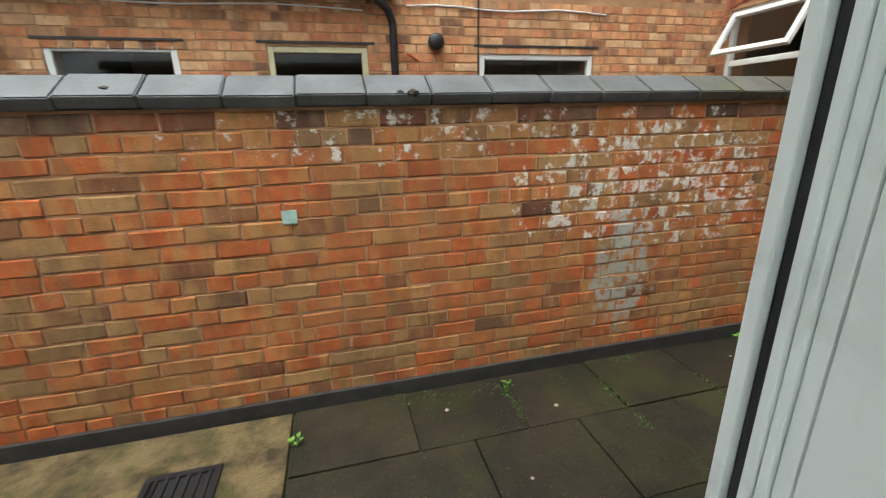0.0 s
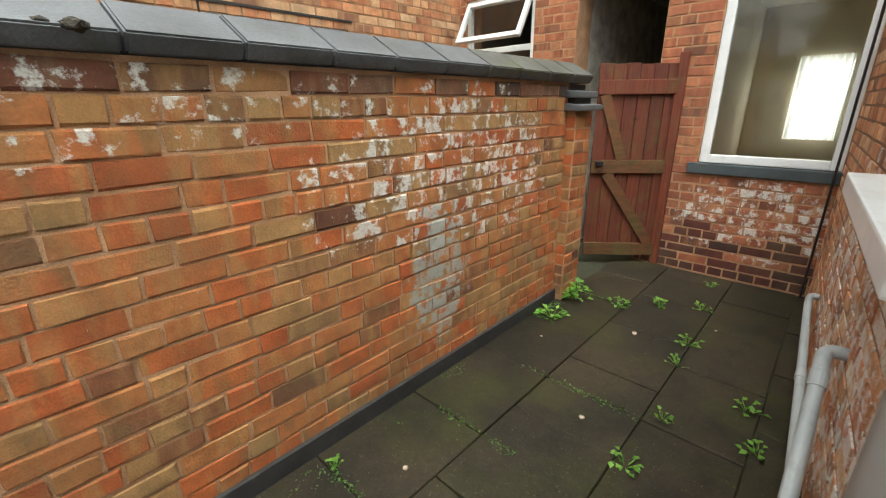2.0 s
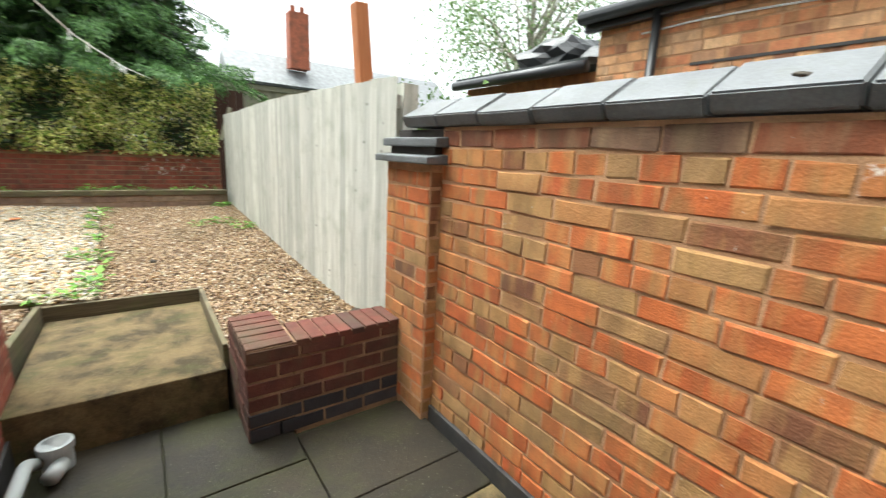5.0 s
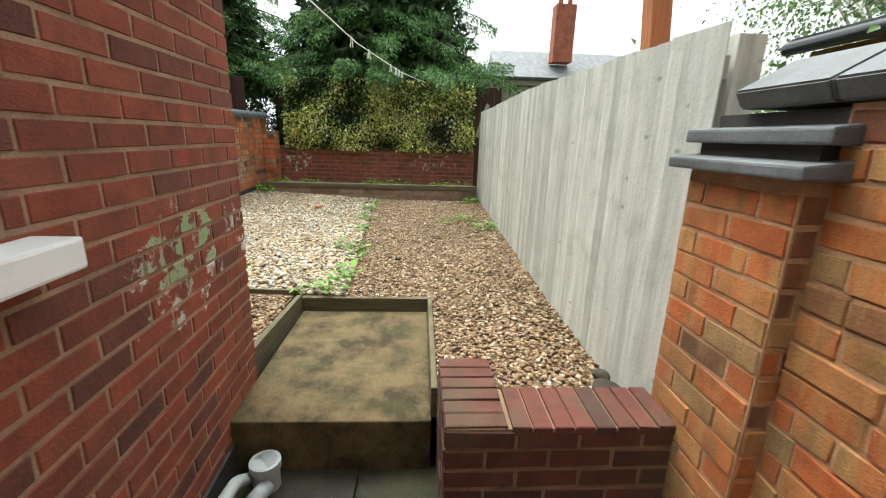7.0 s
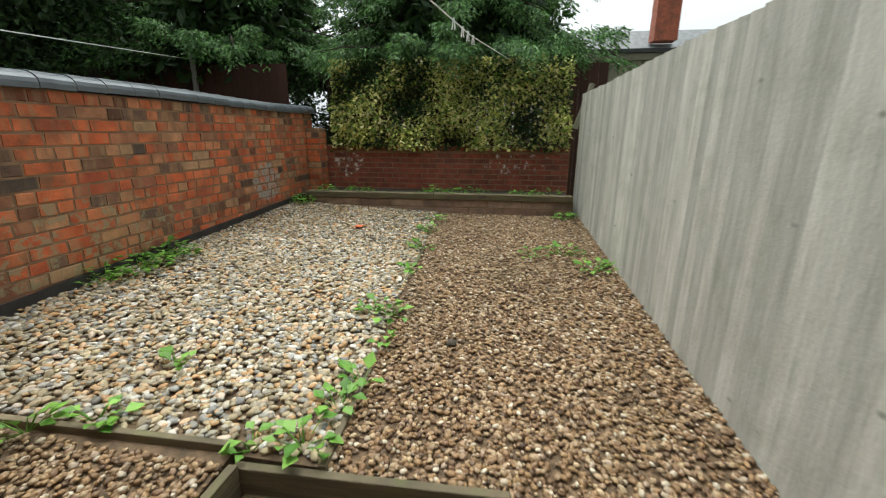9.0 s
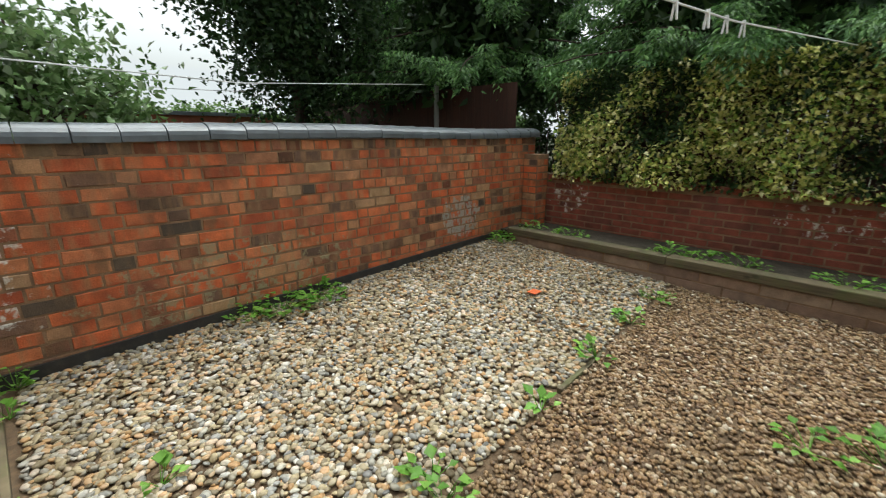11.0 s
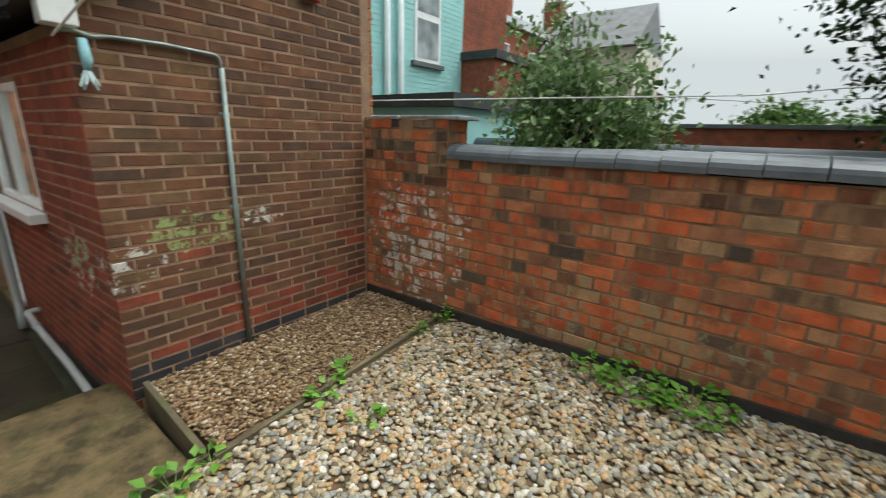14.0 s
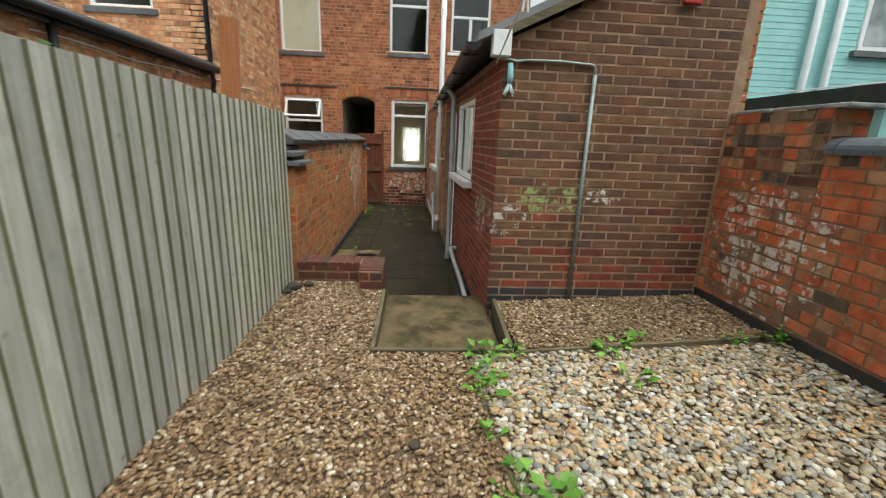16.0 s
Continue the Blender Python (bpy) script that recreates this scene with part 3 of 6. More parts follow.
def window(name, p0, p1, u0, u1, z0, z1, label, back=0.06, transom=None, mullion=None, frame_w=0.055, sill=None, arch=0.0, sill_mat=None, proudness=0.03, open_top=0.0):
    """A window set in a wall's opening: frame bars, panes and sill."""
    p0v, p1v = Vector((*p0, 0)), Vector((*p1, 0))
    u = (p1v - p0v).normalized()
    n = Vector((-u.y, u.x, 0))
    root = new(name)
    tagged(root, label, "window", kind="structure")
    base = Matrix.Translation(p0v) @ Matrix((u, n, (0, 0, 1))).transposed().to_4x4()
    root.matrix_basis = base @ Matrix.Translation(((u0 + u1) / 2, -back, z0))
    w, h, d = u1 - u0, z1 - z0, 0.06
    bars = [((-w / 2, 0), (-w / 2 + frame_w, h)), ((w / 2 - frame_w, 0), (w / 2, h)), ((-w / 2 + frame_w, 0), (w / 2 - frame_w, frame_w)), ((-w / 2 + frame_w, h - frame_w), (w / 2 - frame_w, h))]
    if transom:
        bars.append(((-w / 2 + frame_w, transom - 0.03), (w / 2 - frame_w, transom + 0.03)))
    if mullion is not None:
        bars.append(((mullion - 0.035, frame_w), (mullion + 0.035, (transom or h - frame_w + 0.03) - 0.03)))
    bm = bmesh.new()
    for lo, hi in bars:
        box_bm((lo[0], -d / 2, lo[1]), (hi[0], d / 2, hi[1]), 0.008, bm)
    part("window_frame", bm, UPVC, root)
    if arch:
        pts = [(-w / 2, 0, h)] + [(-w / 2 + w * i / 10, 0, h + arch * (1 - (2 * i / 10 - 1) ** 2)) for i in range(1, 10)] + [(w / 2, 0, h)]
        head = extrude_poly("arched_head", [(x, -0.02, z) for x, _, z in pts], (0, 0.05, 0), UPVC, root)
    zs = [frame_w, transom - 0.03, transom + 0.03, h - frame_w] if transom else [frame_w, h - frame_w]
    for lo, hi in zip(zs[::2], zs[1::2]):
        if open_top and lo > 0.3 and lo == zs[2]:
            tilt = Matrix.Translation((0, d / 2, hi)) @ Matrix.Rotation(open_top, 4, "X")
            bm = bmesh.new()
            ww, hh = w / 2 - frame_w + 0.02, hi - lo + 0.02
            for a, b in (((-ww, -hh), (-ww + 0.05, 0)), ((ww - 0.05, -hh), (ww, 0)), ((-ww + 0.05, -hh), (ww - 0.05, -hh + 0.05)), ((-ww + 0.05, -0.05), (ww - 0.05, 0))):
                box_bm((a[0], 0, a[1]), (b[0], 0.045, b[1]), 0.006, bm, tilt)
            sash = part("open_sash", bm, UPVC, root, "white top-hung sash standing open")
            p = box("pane", (-ww + 0.05, 0.015, -hh + 0.05), (ww - 0.05, 0.021, -0.05), GLASS, sash, m=tilt)
            p.visible_shadow = False
            continue
        p = box("pane", (-w / 2 + frame_w, -0.003, lo), (w / 2 - frame_w, 0.003, hi), GLASS, root)
        p.visible_shadow = False
    if sill:
        box("window_sill", (-w / 2 - 0.07, -0.04, -sill), (w / 2 + 0.07, back + proudness, 0.0), sill_mat or UPVC, root, bevel=0.008)
    return root


def room(name, lo, hi, open_side, mat, label):
    """A plain closed room behind a window; one side is left open to the wall."""
    x0, y0, z0 = lo
    x1, y1, z1 = hi
    t = 0.05
    sides = {"x0": ((x0 - t, y0, z0), (x0, y1, z1)), "x1": ((x1, y0, z0), (x1 + t, y1, z1)), "y0": ((x0, y0 - t, z0), (x1, y0, z1)), "y1": ((x0, y1, z0), (x1, y1 + t, z1)),
             "z0": ((x0, y0, z0 - t), (x1, y1, z0)), "z1": ((x0, y0, z1), (x1, y1, z1 + t))}
    bm = bmesh.new()
    for key, (a, b) in sides.items():
        if key not in open_side:
            box_bm(a, b, 0, bm)
    return tagged(part(name, bm, mat), label, "room", kind="structure")


def leaf_cloud(name, centres, normals, sizes, mat, parent=None, shape=0.5, fold=0.25, seed=0, kind="stuff", flat=0.0):
    """Many single leaves: pointed, folded along the midrib. Arrays of n places, directions and lengths."""
    r = np.random.default_rng(seed)
    n = len(centres)
    d = np.asarray(normals, float)
    d /= np.linalg.norm(d, axis=1)[:, None] + 1e-9
    a = r.normal(size=(n, 3)) * (1 - flat) + np.array([0, 0, 3.0 * flat])
    side = np.cross(d, a)
    side /= np.linalg.norm(side, axis=1)[:, None] + 1e-9
    lift = np.cross(side, d)
    s = np.asarray(sizes, float)[:, None]
    c = np.asarray(centres, float)
    v = np.stack([c, c + d * s * 0.45 + side * s * shape * 0.5 + lift * s * fold * 0.5, c + d * s - lift * s * 0.12, c + d * s * 0.45 - side * s * shape * 0.5 + lift * s * fold * 0.5], 1).reshape(-1, 3)
    k = np.arange(n) * 4
    f = np.stack([np.stack([k, k + 1, k + 2], 1), np.stack([k, k + 2, k + 3], 1)], 1).reshape(-1, 3)
    return tri_mesh(name, v, f, mat, parent, kind=kind)


def tri_mesh(name, v, f, mat, parent=None, smooth=False, kind=""):
    me = bpy.data.meshes.new(name)
    me.vertices.add(len(v))
    me.vertices.foreach_set("co", np.asarray(v, np.float32).ravel())
    me.loops.add(len(f) * 3)
    me.loops.foreach_set("vertex_index", np.asarray(f, np.int32).ravel())
    me.polygons.add(len(f))
    me.polygons.foreach_set("loop_start", np.arange(len(f), dtype=np.int32) * 3)
    me.update(calc_edges=True)
    me.materials.append(mat)
    if smooth:
        me.shade_smooth()
    ob = new(name, me)
    if parent:
        ob.parent = parent
    if kind:
        tagged(ob, kind=kind)
    return ob

# ---- ground ----
v, f = [], []
NG = 40
for i in range(NG + 1):
    for j in range(NG + 1):
        a, b = (2 * i / NG - 1), (2 * j / NG - 1)
        v.append((300 * a ** 3 - 3, 300 * b ** 3, -0.32))
for i in range(NG):
    for j in range(NG):
        q = i * (NG + 1) + j
        f.append((q, q + NG + 1, q + NG + 2, q + 1))
tagged(mesh_ob("ground", v, f, EARTH), "rough earth and grass ground of the gardens around", "ground", kind="structure")

# yard bed and flagstones
yard = tagged(box("pavement", (-2.95, 0.2, YARD - 0.12), (4.5, 4.3, YARD - 0.022), FLAGGAP), "dark bedding and joints under the yard's flagstones", "pavement", kind="structure")
r = random.Random(5)


def flag(x0, y0, x1, y1, mat, dz=0.0):
    g = 0.003
    bm = box_bm((x0 + g, y0 + g, YARD - 0.06), (x1 - g, y1 - g, YARD + dz), 0.006)
    for q in bm.verts:
        if q.co.z > YARD - 0.02:
            q.co.z += r.uniform(-0.002, 0.002)
    return part("flagstone", bm, mat, yard)


xs = [-0.32, 0.30, 0.88, 1.48, 2.08, 2.68, 3.30, 3.85, 4.38]
ys = [0.31, 0.55, 0.98, 1.50, 1.97]
for j, (ya, yb) in enumerate(zip(ys, ys[1:])):
    off = 0.0 if j % 2 else 0.28
    row = [xs[0]] + [q + off for q in xs[1:-1]] + [xs[-1]]
    for xa, xb in zip(row, row[1:]):
        flag(xa, ya, xb, yb, FLAG, r.uniform(-0.004, 0.004))
row = [-2.92, -2.3, -1.7, -1.1, -0.32]
for ya, yb in ((0.31, 0.72), (0.72, 1.3)):
    for xa, xb in zip(row, row[1:]):
        flag(xa, ya, xb, yb, FLAG, r.uniform(-0.004, 0.004))
for xa, xb in ((-2.5, -1.95), (-1.95, -1.7)):
    flag(xa, 1.3, xb, 1.97, FLAG)
patch = box("concrete_patch", (-1.69, 1.31, YARD - 0.06), (-0.33, 1.96, YARD + 0.004), CONCRETE, yard, "sandy patch of worn concrete round the drain", bevel=0.008)
drain = new("drain_cover")
tagged(drain, "black iron drain grating set in sandy concrete", "drain")
bm = bmesh.new()
for a, b in (((-0.16, -0.16), (0.16, -0.13)), ((-0.16, 0.13), (0.16, 0.16)), ((-0.16, -0.13), (-0.13, 0.13)), ((0.13, -0.13), (0.16, 0.13))):
    box_bm((a[0], a[1], 0), (b[0], b[1], 0.015), 0.002, bm)
part("grating_frame", bm, BLACKPL, drain)
for i in range(6):
    box("grating_bar", (-0.12 + i * 0.045, -0.13, 0.002), (-0.105 + i * 0.045, 0.13, 0.012), BLACKPL, drain)
# no real pit: a thin plate whose black colour is the shade below
box("drain_pit", (-0.13, -0.13, 0.0), (0.13, 0.13, 0.002), DARKRUB_SHADE, drain)
drain.matrix_basis = pose(-0.78, 1.5, YARD + 0.004)

# gravel bed under the stones, slab, edging

def bed(name, x0, x1, y0, y1, label):
    n = 8
    vv, ff = [], []
    for i in range(n + 1):
        x = x0 + (x1 - x0) * i / n
        for y in (y0, y1):
            vv += [(x, y, gz(x, y) - 0.02), (x, y, -0.3)]
    for i in range(n):
        a = 4 * i
        ff += [(a, a + 2, a + 6, a + 4), (a + 1, a + 5, a + 7, a + 3), (a, a + 4, a + 5, a + 1), (a + 2, a + 3, a + 7, a + 6)]
    ff += [(0, 1, 3, 2), (4 * n, 4 * n + 2, 4 * n + 3, 4 * n + 1)]
    return tagged(mesh_ob(name, vv, ff, GRAVELBED), label, "gravel bed", kind="structure")


bed("gravel_bed_south", -3.31, -4.25, -1.83, 0.06, "gritty bed under brown shingle beside the brick gable")
bed("gravel_bed_cobbles", -4.25, -8.5, -1.83, 0.5, "gritty bed under the garden's pale cobbles")
bed("gravel_bed_west", -4.25, -8.5, 0.5, 2.02, "gritty bed under the garden's brown shingle")
bed("gravel_bed_north", -2.79, -4.25, 1.08, 2.02, "gritty bed under brown shingle beside the fence")
slab = tagged(box("garden_slab", (-4.18, 0.14, -0.3), (-2.93, 1.05, 0.065), CONCRETE, bevel=0.01), "sandy worn concrete landing slab between timber edging", "slab", kind="structure")


def board(name, a, b, z0, z1, thick, mat, label):
    """An edging board on its side between two plan points."""
    a, b = Vector((*a, 0)), Vector((*b, 0))
    d = b - a
    m = Matrix.Translation(a) @ Matrix.Rotation(math.atan2(d.y, d.x), 4, "Z")
    bm = box_bm((0, -thick / 2, z0), (d.length, thick / 2, z1), 0.005, m=m)
    return tagged(part(name, bm, mat), label, "edging board")


board("edging_board", (-4.2, 0.1), (-4.2, 1.08), 0.0, 0.165, 0.035, SLEEPER, "weathered timber edging board behind the slab")
board("edging_board", (-4.18, 1.065), (-3.04, 1.065), 0.0, 0.165, 0.03, SLEEPER, "weathered timber edging board between slab and shingle")
board("edging_board", (-4.18, 0.115), (-3.31, 0.075), 0.0, 0.185, 0.035, SLEEPER, "weathered timber edging board between slab and shingle")
cross = board("edging_board", (-4.27, 0.1), (-4.2, -1.79), 0.1, 0.19, 0.03, SLEEPER, "timber edging between shingle and cobbles")
for q in cross.data.vertices:
    q.co.z += 0.048 * (0.1 - q.co.y)
for xa, xb in ((-4.22, -6.4), (-6.4, -8.5)):
    bm = box_bm((0, -0.016, 0.0), (abs(xb - xa) - 0.004, 0.016, 0.09), 0.005)
    ob = tagged(part("edging_board", bm, SLEEPER), "thin timber edging between cobbles and shingle", "edging board")
    ob.matrix_basis = Matrix.Translation((xa, 0.42 - (-4.22 - xa) * 0.045, gz(xa) - 0.068)) @ Euler((0, math.atan(0.026), math.pi + 0.045)).to_matrix().to_4x4()

# brick kerb of the upper level: an L of red bricks
kerb = tagged(box("step_wall_core", (-2.78, 1.31, YARD - 0.1), (-2.54, 1.93, 0.325), MORT_S), "low red and blue brick retaining wall of the upper garden", "retaining wall", kind="structure")
kerb2 = tagged(box("step_wall_return", (-3.03, 1.09, -0.1), (-2.54, 1.305, 0.325), MORT_S), "short brick return of the retaining wall beside the slab", "retaining wall", kind="structure")


def step_special(mid, z, rr):
    return M_BLUE if z < -0.01 else None


lay_bricks(kerb, (-2.54, 1.93), (-2.54, 1.08), YARD, 0.33, M_K, course=0.085, rough=1.0, bond="stretcher", special=step_special, seed=21)
lay_bricks(kerb2, (-3.03, 1.305), (-2.79, 1.305), 0.07, 0.33, M_K, course=0.085, rough=1.0, bond="stretcher", seed=22)
lay_bricks(kerb2, (-3.03, 1.085), (-3.03, 1.305), -0.02, 0.33, M_K, course=0.085, rough=1.0, bond="stretcher", seed=23)
lay_bricks(kerb2, (-2.54, 1.085), (-3.03, 1.085), YARD, 0.33, M_K, course=0.085, rough=1.0, bond="stretcher", seed=24)
lay_bricks(kerb, (-2.78, 1.31), (-2.78, 1.93), 0.07, 0.33, M_K, course=0.085, rough=1.0, bond="stretcher", seed=25)
kb = brick_meshes(M_K[0], 0.8, seed=9)
for i in range(8):
    ob = new("brick", r.choice(kb))
    ob.parent = kerb
    ob.matrix_local = Matrix.Translation((-2.66, 1.36 + i * 0.077, 0.336)) @ Matrix(((1, 0, 0, 0), (0, 0, -1, 0), (0, 1, 0, 0), (0, 0, 0, 1))) @ Matrix.Diagonal((0.25, 1, 0.068, 1))
for i in range(6):
    ob = new("brick", r.choice(kb))
    ob.parent = kerb2
    ob.matrix_local = Matrix.Translation((-2.58 - i * 0.08, 1.197, 0.336)) @ Matrix(((0, 0, -1, 0), (1, 0, 0, 0), (0, 1, 0, 0), (0, 0, 0, 1))) @ Matrix.Diagonal((0.225, 1, 0.07, 1))

# ---- wall A: the party wall of the yard ----
wall_a = wall_core("wall_north", (3.05, 2.0), (-2.27, 2.0), 0.225, YARD - 0.1, 1.43, MORT, label="old orange brick yard wall with flaking white paint")


def soot_top(mid, z, rr):
    if z > 1.3 and rr.random() < 0.75:
        return M_SOOT
    return None


lay_bricks(wall_a, (3.05, 2.0), (-2.27, 2.0), YARD + 0.065, 1.436, M_A, course=0.0855, length=0.24, joint=0.012, rough=1.7, bond="mixed", near=(0.3, 2.0, 0.6), special=soot_top, seed=2, proud=0.002)
lay_bricks(wall_a, (-2.27, 2.225), (3.05, 2.225), 0.6, 1.43, M_A, course=0.0855, rough=1.0, limit=0, seed=12)
tagged(box("plinth", (-2.26, 1.972, YARD - 0.05), (3.04, 1.996, YARD + 0.085), BITUMEN, bevel=0.006), "dark tarred plinth along the foot of the brick wall", "plinth", kind="structure")
bb = brick_meshes(plain_mat("pale_blue_paint", srgb(168, 196, 186), 0.7, 0.25, 20.0), 1.0, 1)[0]
ob = new("brick", bb)
ob.parent = wall_a
ob.matrix_local = Matrix.Translation((-0.215, 1.986, 0.918)) @ Matrix.Rotation(math.pi, 4, "Z") @ Matrix.Diagonal((0.072, 1, 0.07, 1))


def saddle(name, x0, x1, y0, y1, z0, lip, ridge, mat, parent):
    ym = (y0 + y1) / 2
    j = r.uniform(-0.004, 0.004)
    prof = [(y0 + 0.028, z0), (y0, z0 + lip), (ym, z0 + ridge), (y1, z0 + lip), (y1 - 0.028, z0)]
    ob = extrude_poly(name, [(x0, y, z + j) for y, z in prof], (x1 - x0, 0, 0), mat, parent)
    bm = bmesh.new()
    bm.from_mesh(ob.data)
    bmesh.ops.bevel(bm, geom=[e for e in bm.edges], offset=0.006, segments=2, affect="EDGES")
    bm.to_mesh(ob.data)
    bm.free()
    return ob


coping = tagged(new("coping_north"), "dark grey saddleback slate coping stones on the brick wall", "coping", kind="structure")
x = -2.6
while x < 3.2:
    w = 0.31 + r.uniform(-0.015, 0.015)
    saddle("coping_stone", x + 0.003, x + w - 0.004, 1.94, 2.29, 1.432, 0.05, 0.15, SLATE_MOSS if x > 1.85 else SLATE, coping)
    x += w


def pier_faces(pier, x0, x1, y0, top, seed):
    lay_bricks(pier, (x0, y0), (x0, 2.226), YARD + 0.03, top, M_A, course=0.0855, rough=1.4, bond="stretcher", seed=seed)
    lay_bricks(pier, (x1, 2.226), (x1, y0), YARD + 0.03, top, M_A, course=0.0855, rough=1.4, bond="stretcher", seed=seed + 1)


for nm, x0, x1, sgn, seed in (("pier_west", -2.72, -2.27, -1, 31), ("pier_east", 3.05, 3.3, 1, 41)):
    top = YARD + 0.03 + 0.0855 * 16.4
    p = tagged(box(nm, (x0, 1.93, YARD - 0.1), (x1, 2.226, top), MORT), "old brick pier with stepped slate capping at the wall's end", "pier", kind="structure")
    lay_bricks(p, (x1, 1.93), (x0, 1.93), YARD + 0.03, top, M_A, course=0.0855, rough=1.5, bond="stretcher", seed=seed)
    pier_faces(p, x0, x1, 1.93, top, seed + 2)
    for k in range(2):
        lo = top + k * 0.085
        bm = box_bm((x0 - 0.05, 1.87 + k * 0.05, lo), (x1 + 0.05, 2.25, lo + 0.04), 0.008)
        for q in bm.verts:
            if q.co.z > lo + 0.02:
                q.co.z += (q.co.y - 1.9) * 0.12
        part("slate_cap", bm, SLATE, p)
        box("cap_bedding", (x0 - 0.0, 1.95 + k * 0.05, lo + 0.03), (x1 + 0.0, 2.22, lo + 0.09), MORT_D, p)

# ---- garden gate, standing ajar ----
gate = tagged(new("garden_gate"), "red-brown ledged and braced timber gate with mossy rails", "gate")
GW, GH = 0.68, 1.79
for i in range(6):
    w = GW / 6
    box("gate_board", (i * w + 0.002, 0, 0.07), ((i + 1) * w - 0.002, 0.022, GH + r.uniform(-0.008, 0.008)), GATEWOOD, gate, bevel=0.004)
for z in (0.07, 0.86, GH - 0.25):
    box("ledge", (0.0, -0.028, z), (GW, -0.002, z + 0.12), GATERAIL if z < 1 else GATEWOOD, gate, "mossy rail", bevel=0.006)
for za, zb, xa, xb in ((0.19, 0.86, GW - 0.08, 0.14), (0.98, GH - 0.25, GW - 0.42, 0.06)):
    bm = bmesh.new()
    d = Vector((xb - xa, 0, zb - za))
    m = Matrix.Translation((xa, -0.015, za)) @ Matrix.Rotation(math.atan2(d.x, d.z), 4, "Y")
    box_bm((-0.045, -0.012, 0.0), (0.045, 0.012, d.length), 0.004, bm, m)
    part("brace", bm, GATERAIL, gate)
box("latch", (0.03, -0.05, 0.93), (0.1, -0.028, 0.97), BLACKPL, gate, "black iron latch", bevel=0.004)
g0, g1 = Vector((3.98, 2.2, 0)), Vector((4.39, 1.68, 0))
dg = g1 - g0
gate.matrix_basis = Matrix.Translation((g0.x, g0.y, YARD + 0.01)) @ Matrix.Rotation(math.atan2(dg.y, dg.x), 4, "Z")
tagged(box("gate_post", (4.36, 1.62, YARD - 0.02), (4.4, 1.69, YARD + 1.88), GATEWOOD, bevel=0.004), "red-brown timber post fixed to the house wall", "post")

# ---- house rear wall ----
HY0 = -1.9
hy = lambda y: y - HY0
H_HOLES = [(hy(0.5), hy(1.43), 0.8, 2.46), (hy(1.85), hy(2.66), YARD - 0.2, 2.5), (hy(3.14), hy(4.06), 0.9, 2.42), (hy(0.55), hy(1.48), 3.54, 5.1), (hy(3.12), hy(4.06), 3.46, 5.0), (hy(-0.95), hy(0.0), 3.62, 4.9)]
house = wall_core("wall_house", (4.4, HY0), (4.4, 4.15), 0.3, YARD - 0.1, 6.0, MORT, H_HOLES, "rear brick wall of the terraced house")
def house_foot(mid, z, rr):
    """Dark purplish bricks in the lowest courses."""
    return M_K if rr.random() < 1.1 - 1.9 * (z - YARD) else None


lay_bricks(house, (4.4, HY0), (4.4, 4.15), YARD, 6.0, M_H, course=0.08, length=0.232, rough=1.0, bond="mixed", holes=H_HOLES, near=(4.4, 1.2, 0.6), special=house_foot, seed=51)
HP = ((4.4, HY0), (4.4, 4.15))
window("window_1", *HP, *H_HOLES[0], "white upvc house window with a low transom light above", transom=1.28, sill=0.09, sill_mat=plain_mat("dark_sill", (0.06, 0.075, 0.08), 0.6, 0.3, 6.0), arch=0.08, frame_w=0.07)
window("window_2", *HP, *H_HOLES[2], "white neighbour window with its top sash open", transom=0.98, sill=0.08, sill_mat=SLATE, arch=0.08, open_top=0.5)
window("window_3", *HP, *H_HOLES[3], "white upstairs window with dark reflections", transom=1.05, sill=0.09, sill_mat=SLATE, arch=0.06)
window("window_4", *HP, *H_HOLES[4], "white upstairs window with a pale blind", sill=0.09, sill_mat=SLATE, arch=0.06)
window("window_5", *HP, *H_HOLES[5], "white upstairs window over the kitchen roof", mullion=0.0, transom=0.8, sill=0.07, sill_mat=UPVC)
box("roller_blind", (4.52, 3.16, 3.5), (4.53, 4.04, 5.0), CURTAIN)
tagged(bpy.data.objects["roller_blind"], "plain cream blind behind an upstairs window", "blind")


def arch_course(name, parent, y0, y1, z, rise, x, mats, seed):
    """A ring of brick-on-end voussoirs over an opening."""
    rr = random.Random(seed)
    meshes = brick_meshes(mats[0], 1.0, 3, seed)
    n = 12
    half, mid = (y1 - y0) / 2, (y0 + y1) / 2
    for i in range(n):
        t = (i + 0.5) / n * 2 - 1
        y = mid + t * (half + 0.04)
        zz = z + rise * (1 - t * t) + 0.11
        ob = new("brick", rr.choice(meshes))
        ob.parent = parent
        ob.matrix_local = Matrix.Translation((x - 0.012, y, zz)) @ Matrix(((0, -1, 0), (1, 0, 0), (0, 0, 1))).to_4x4() @ Matrix.Rotation(t * rise * 2.2, 4, "Y") @ Matrix.Diagonal((2 * (half + 0.04) / n - 0.008, 1, 0.215, 1))


arch_course("arch", house, 0.5, 1.43, 2.46, 0.08, 4.4, M_H, 61)
arch_course("arch", house, 1.85, 2.66, 2.4, 0.12, 4.4, M_A, 62)
arch_course("arch", house, 3.14, 4.06, 2.42, 0.08, 4.4, M_H, 63)
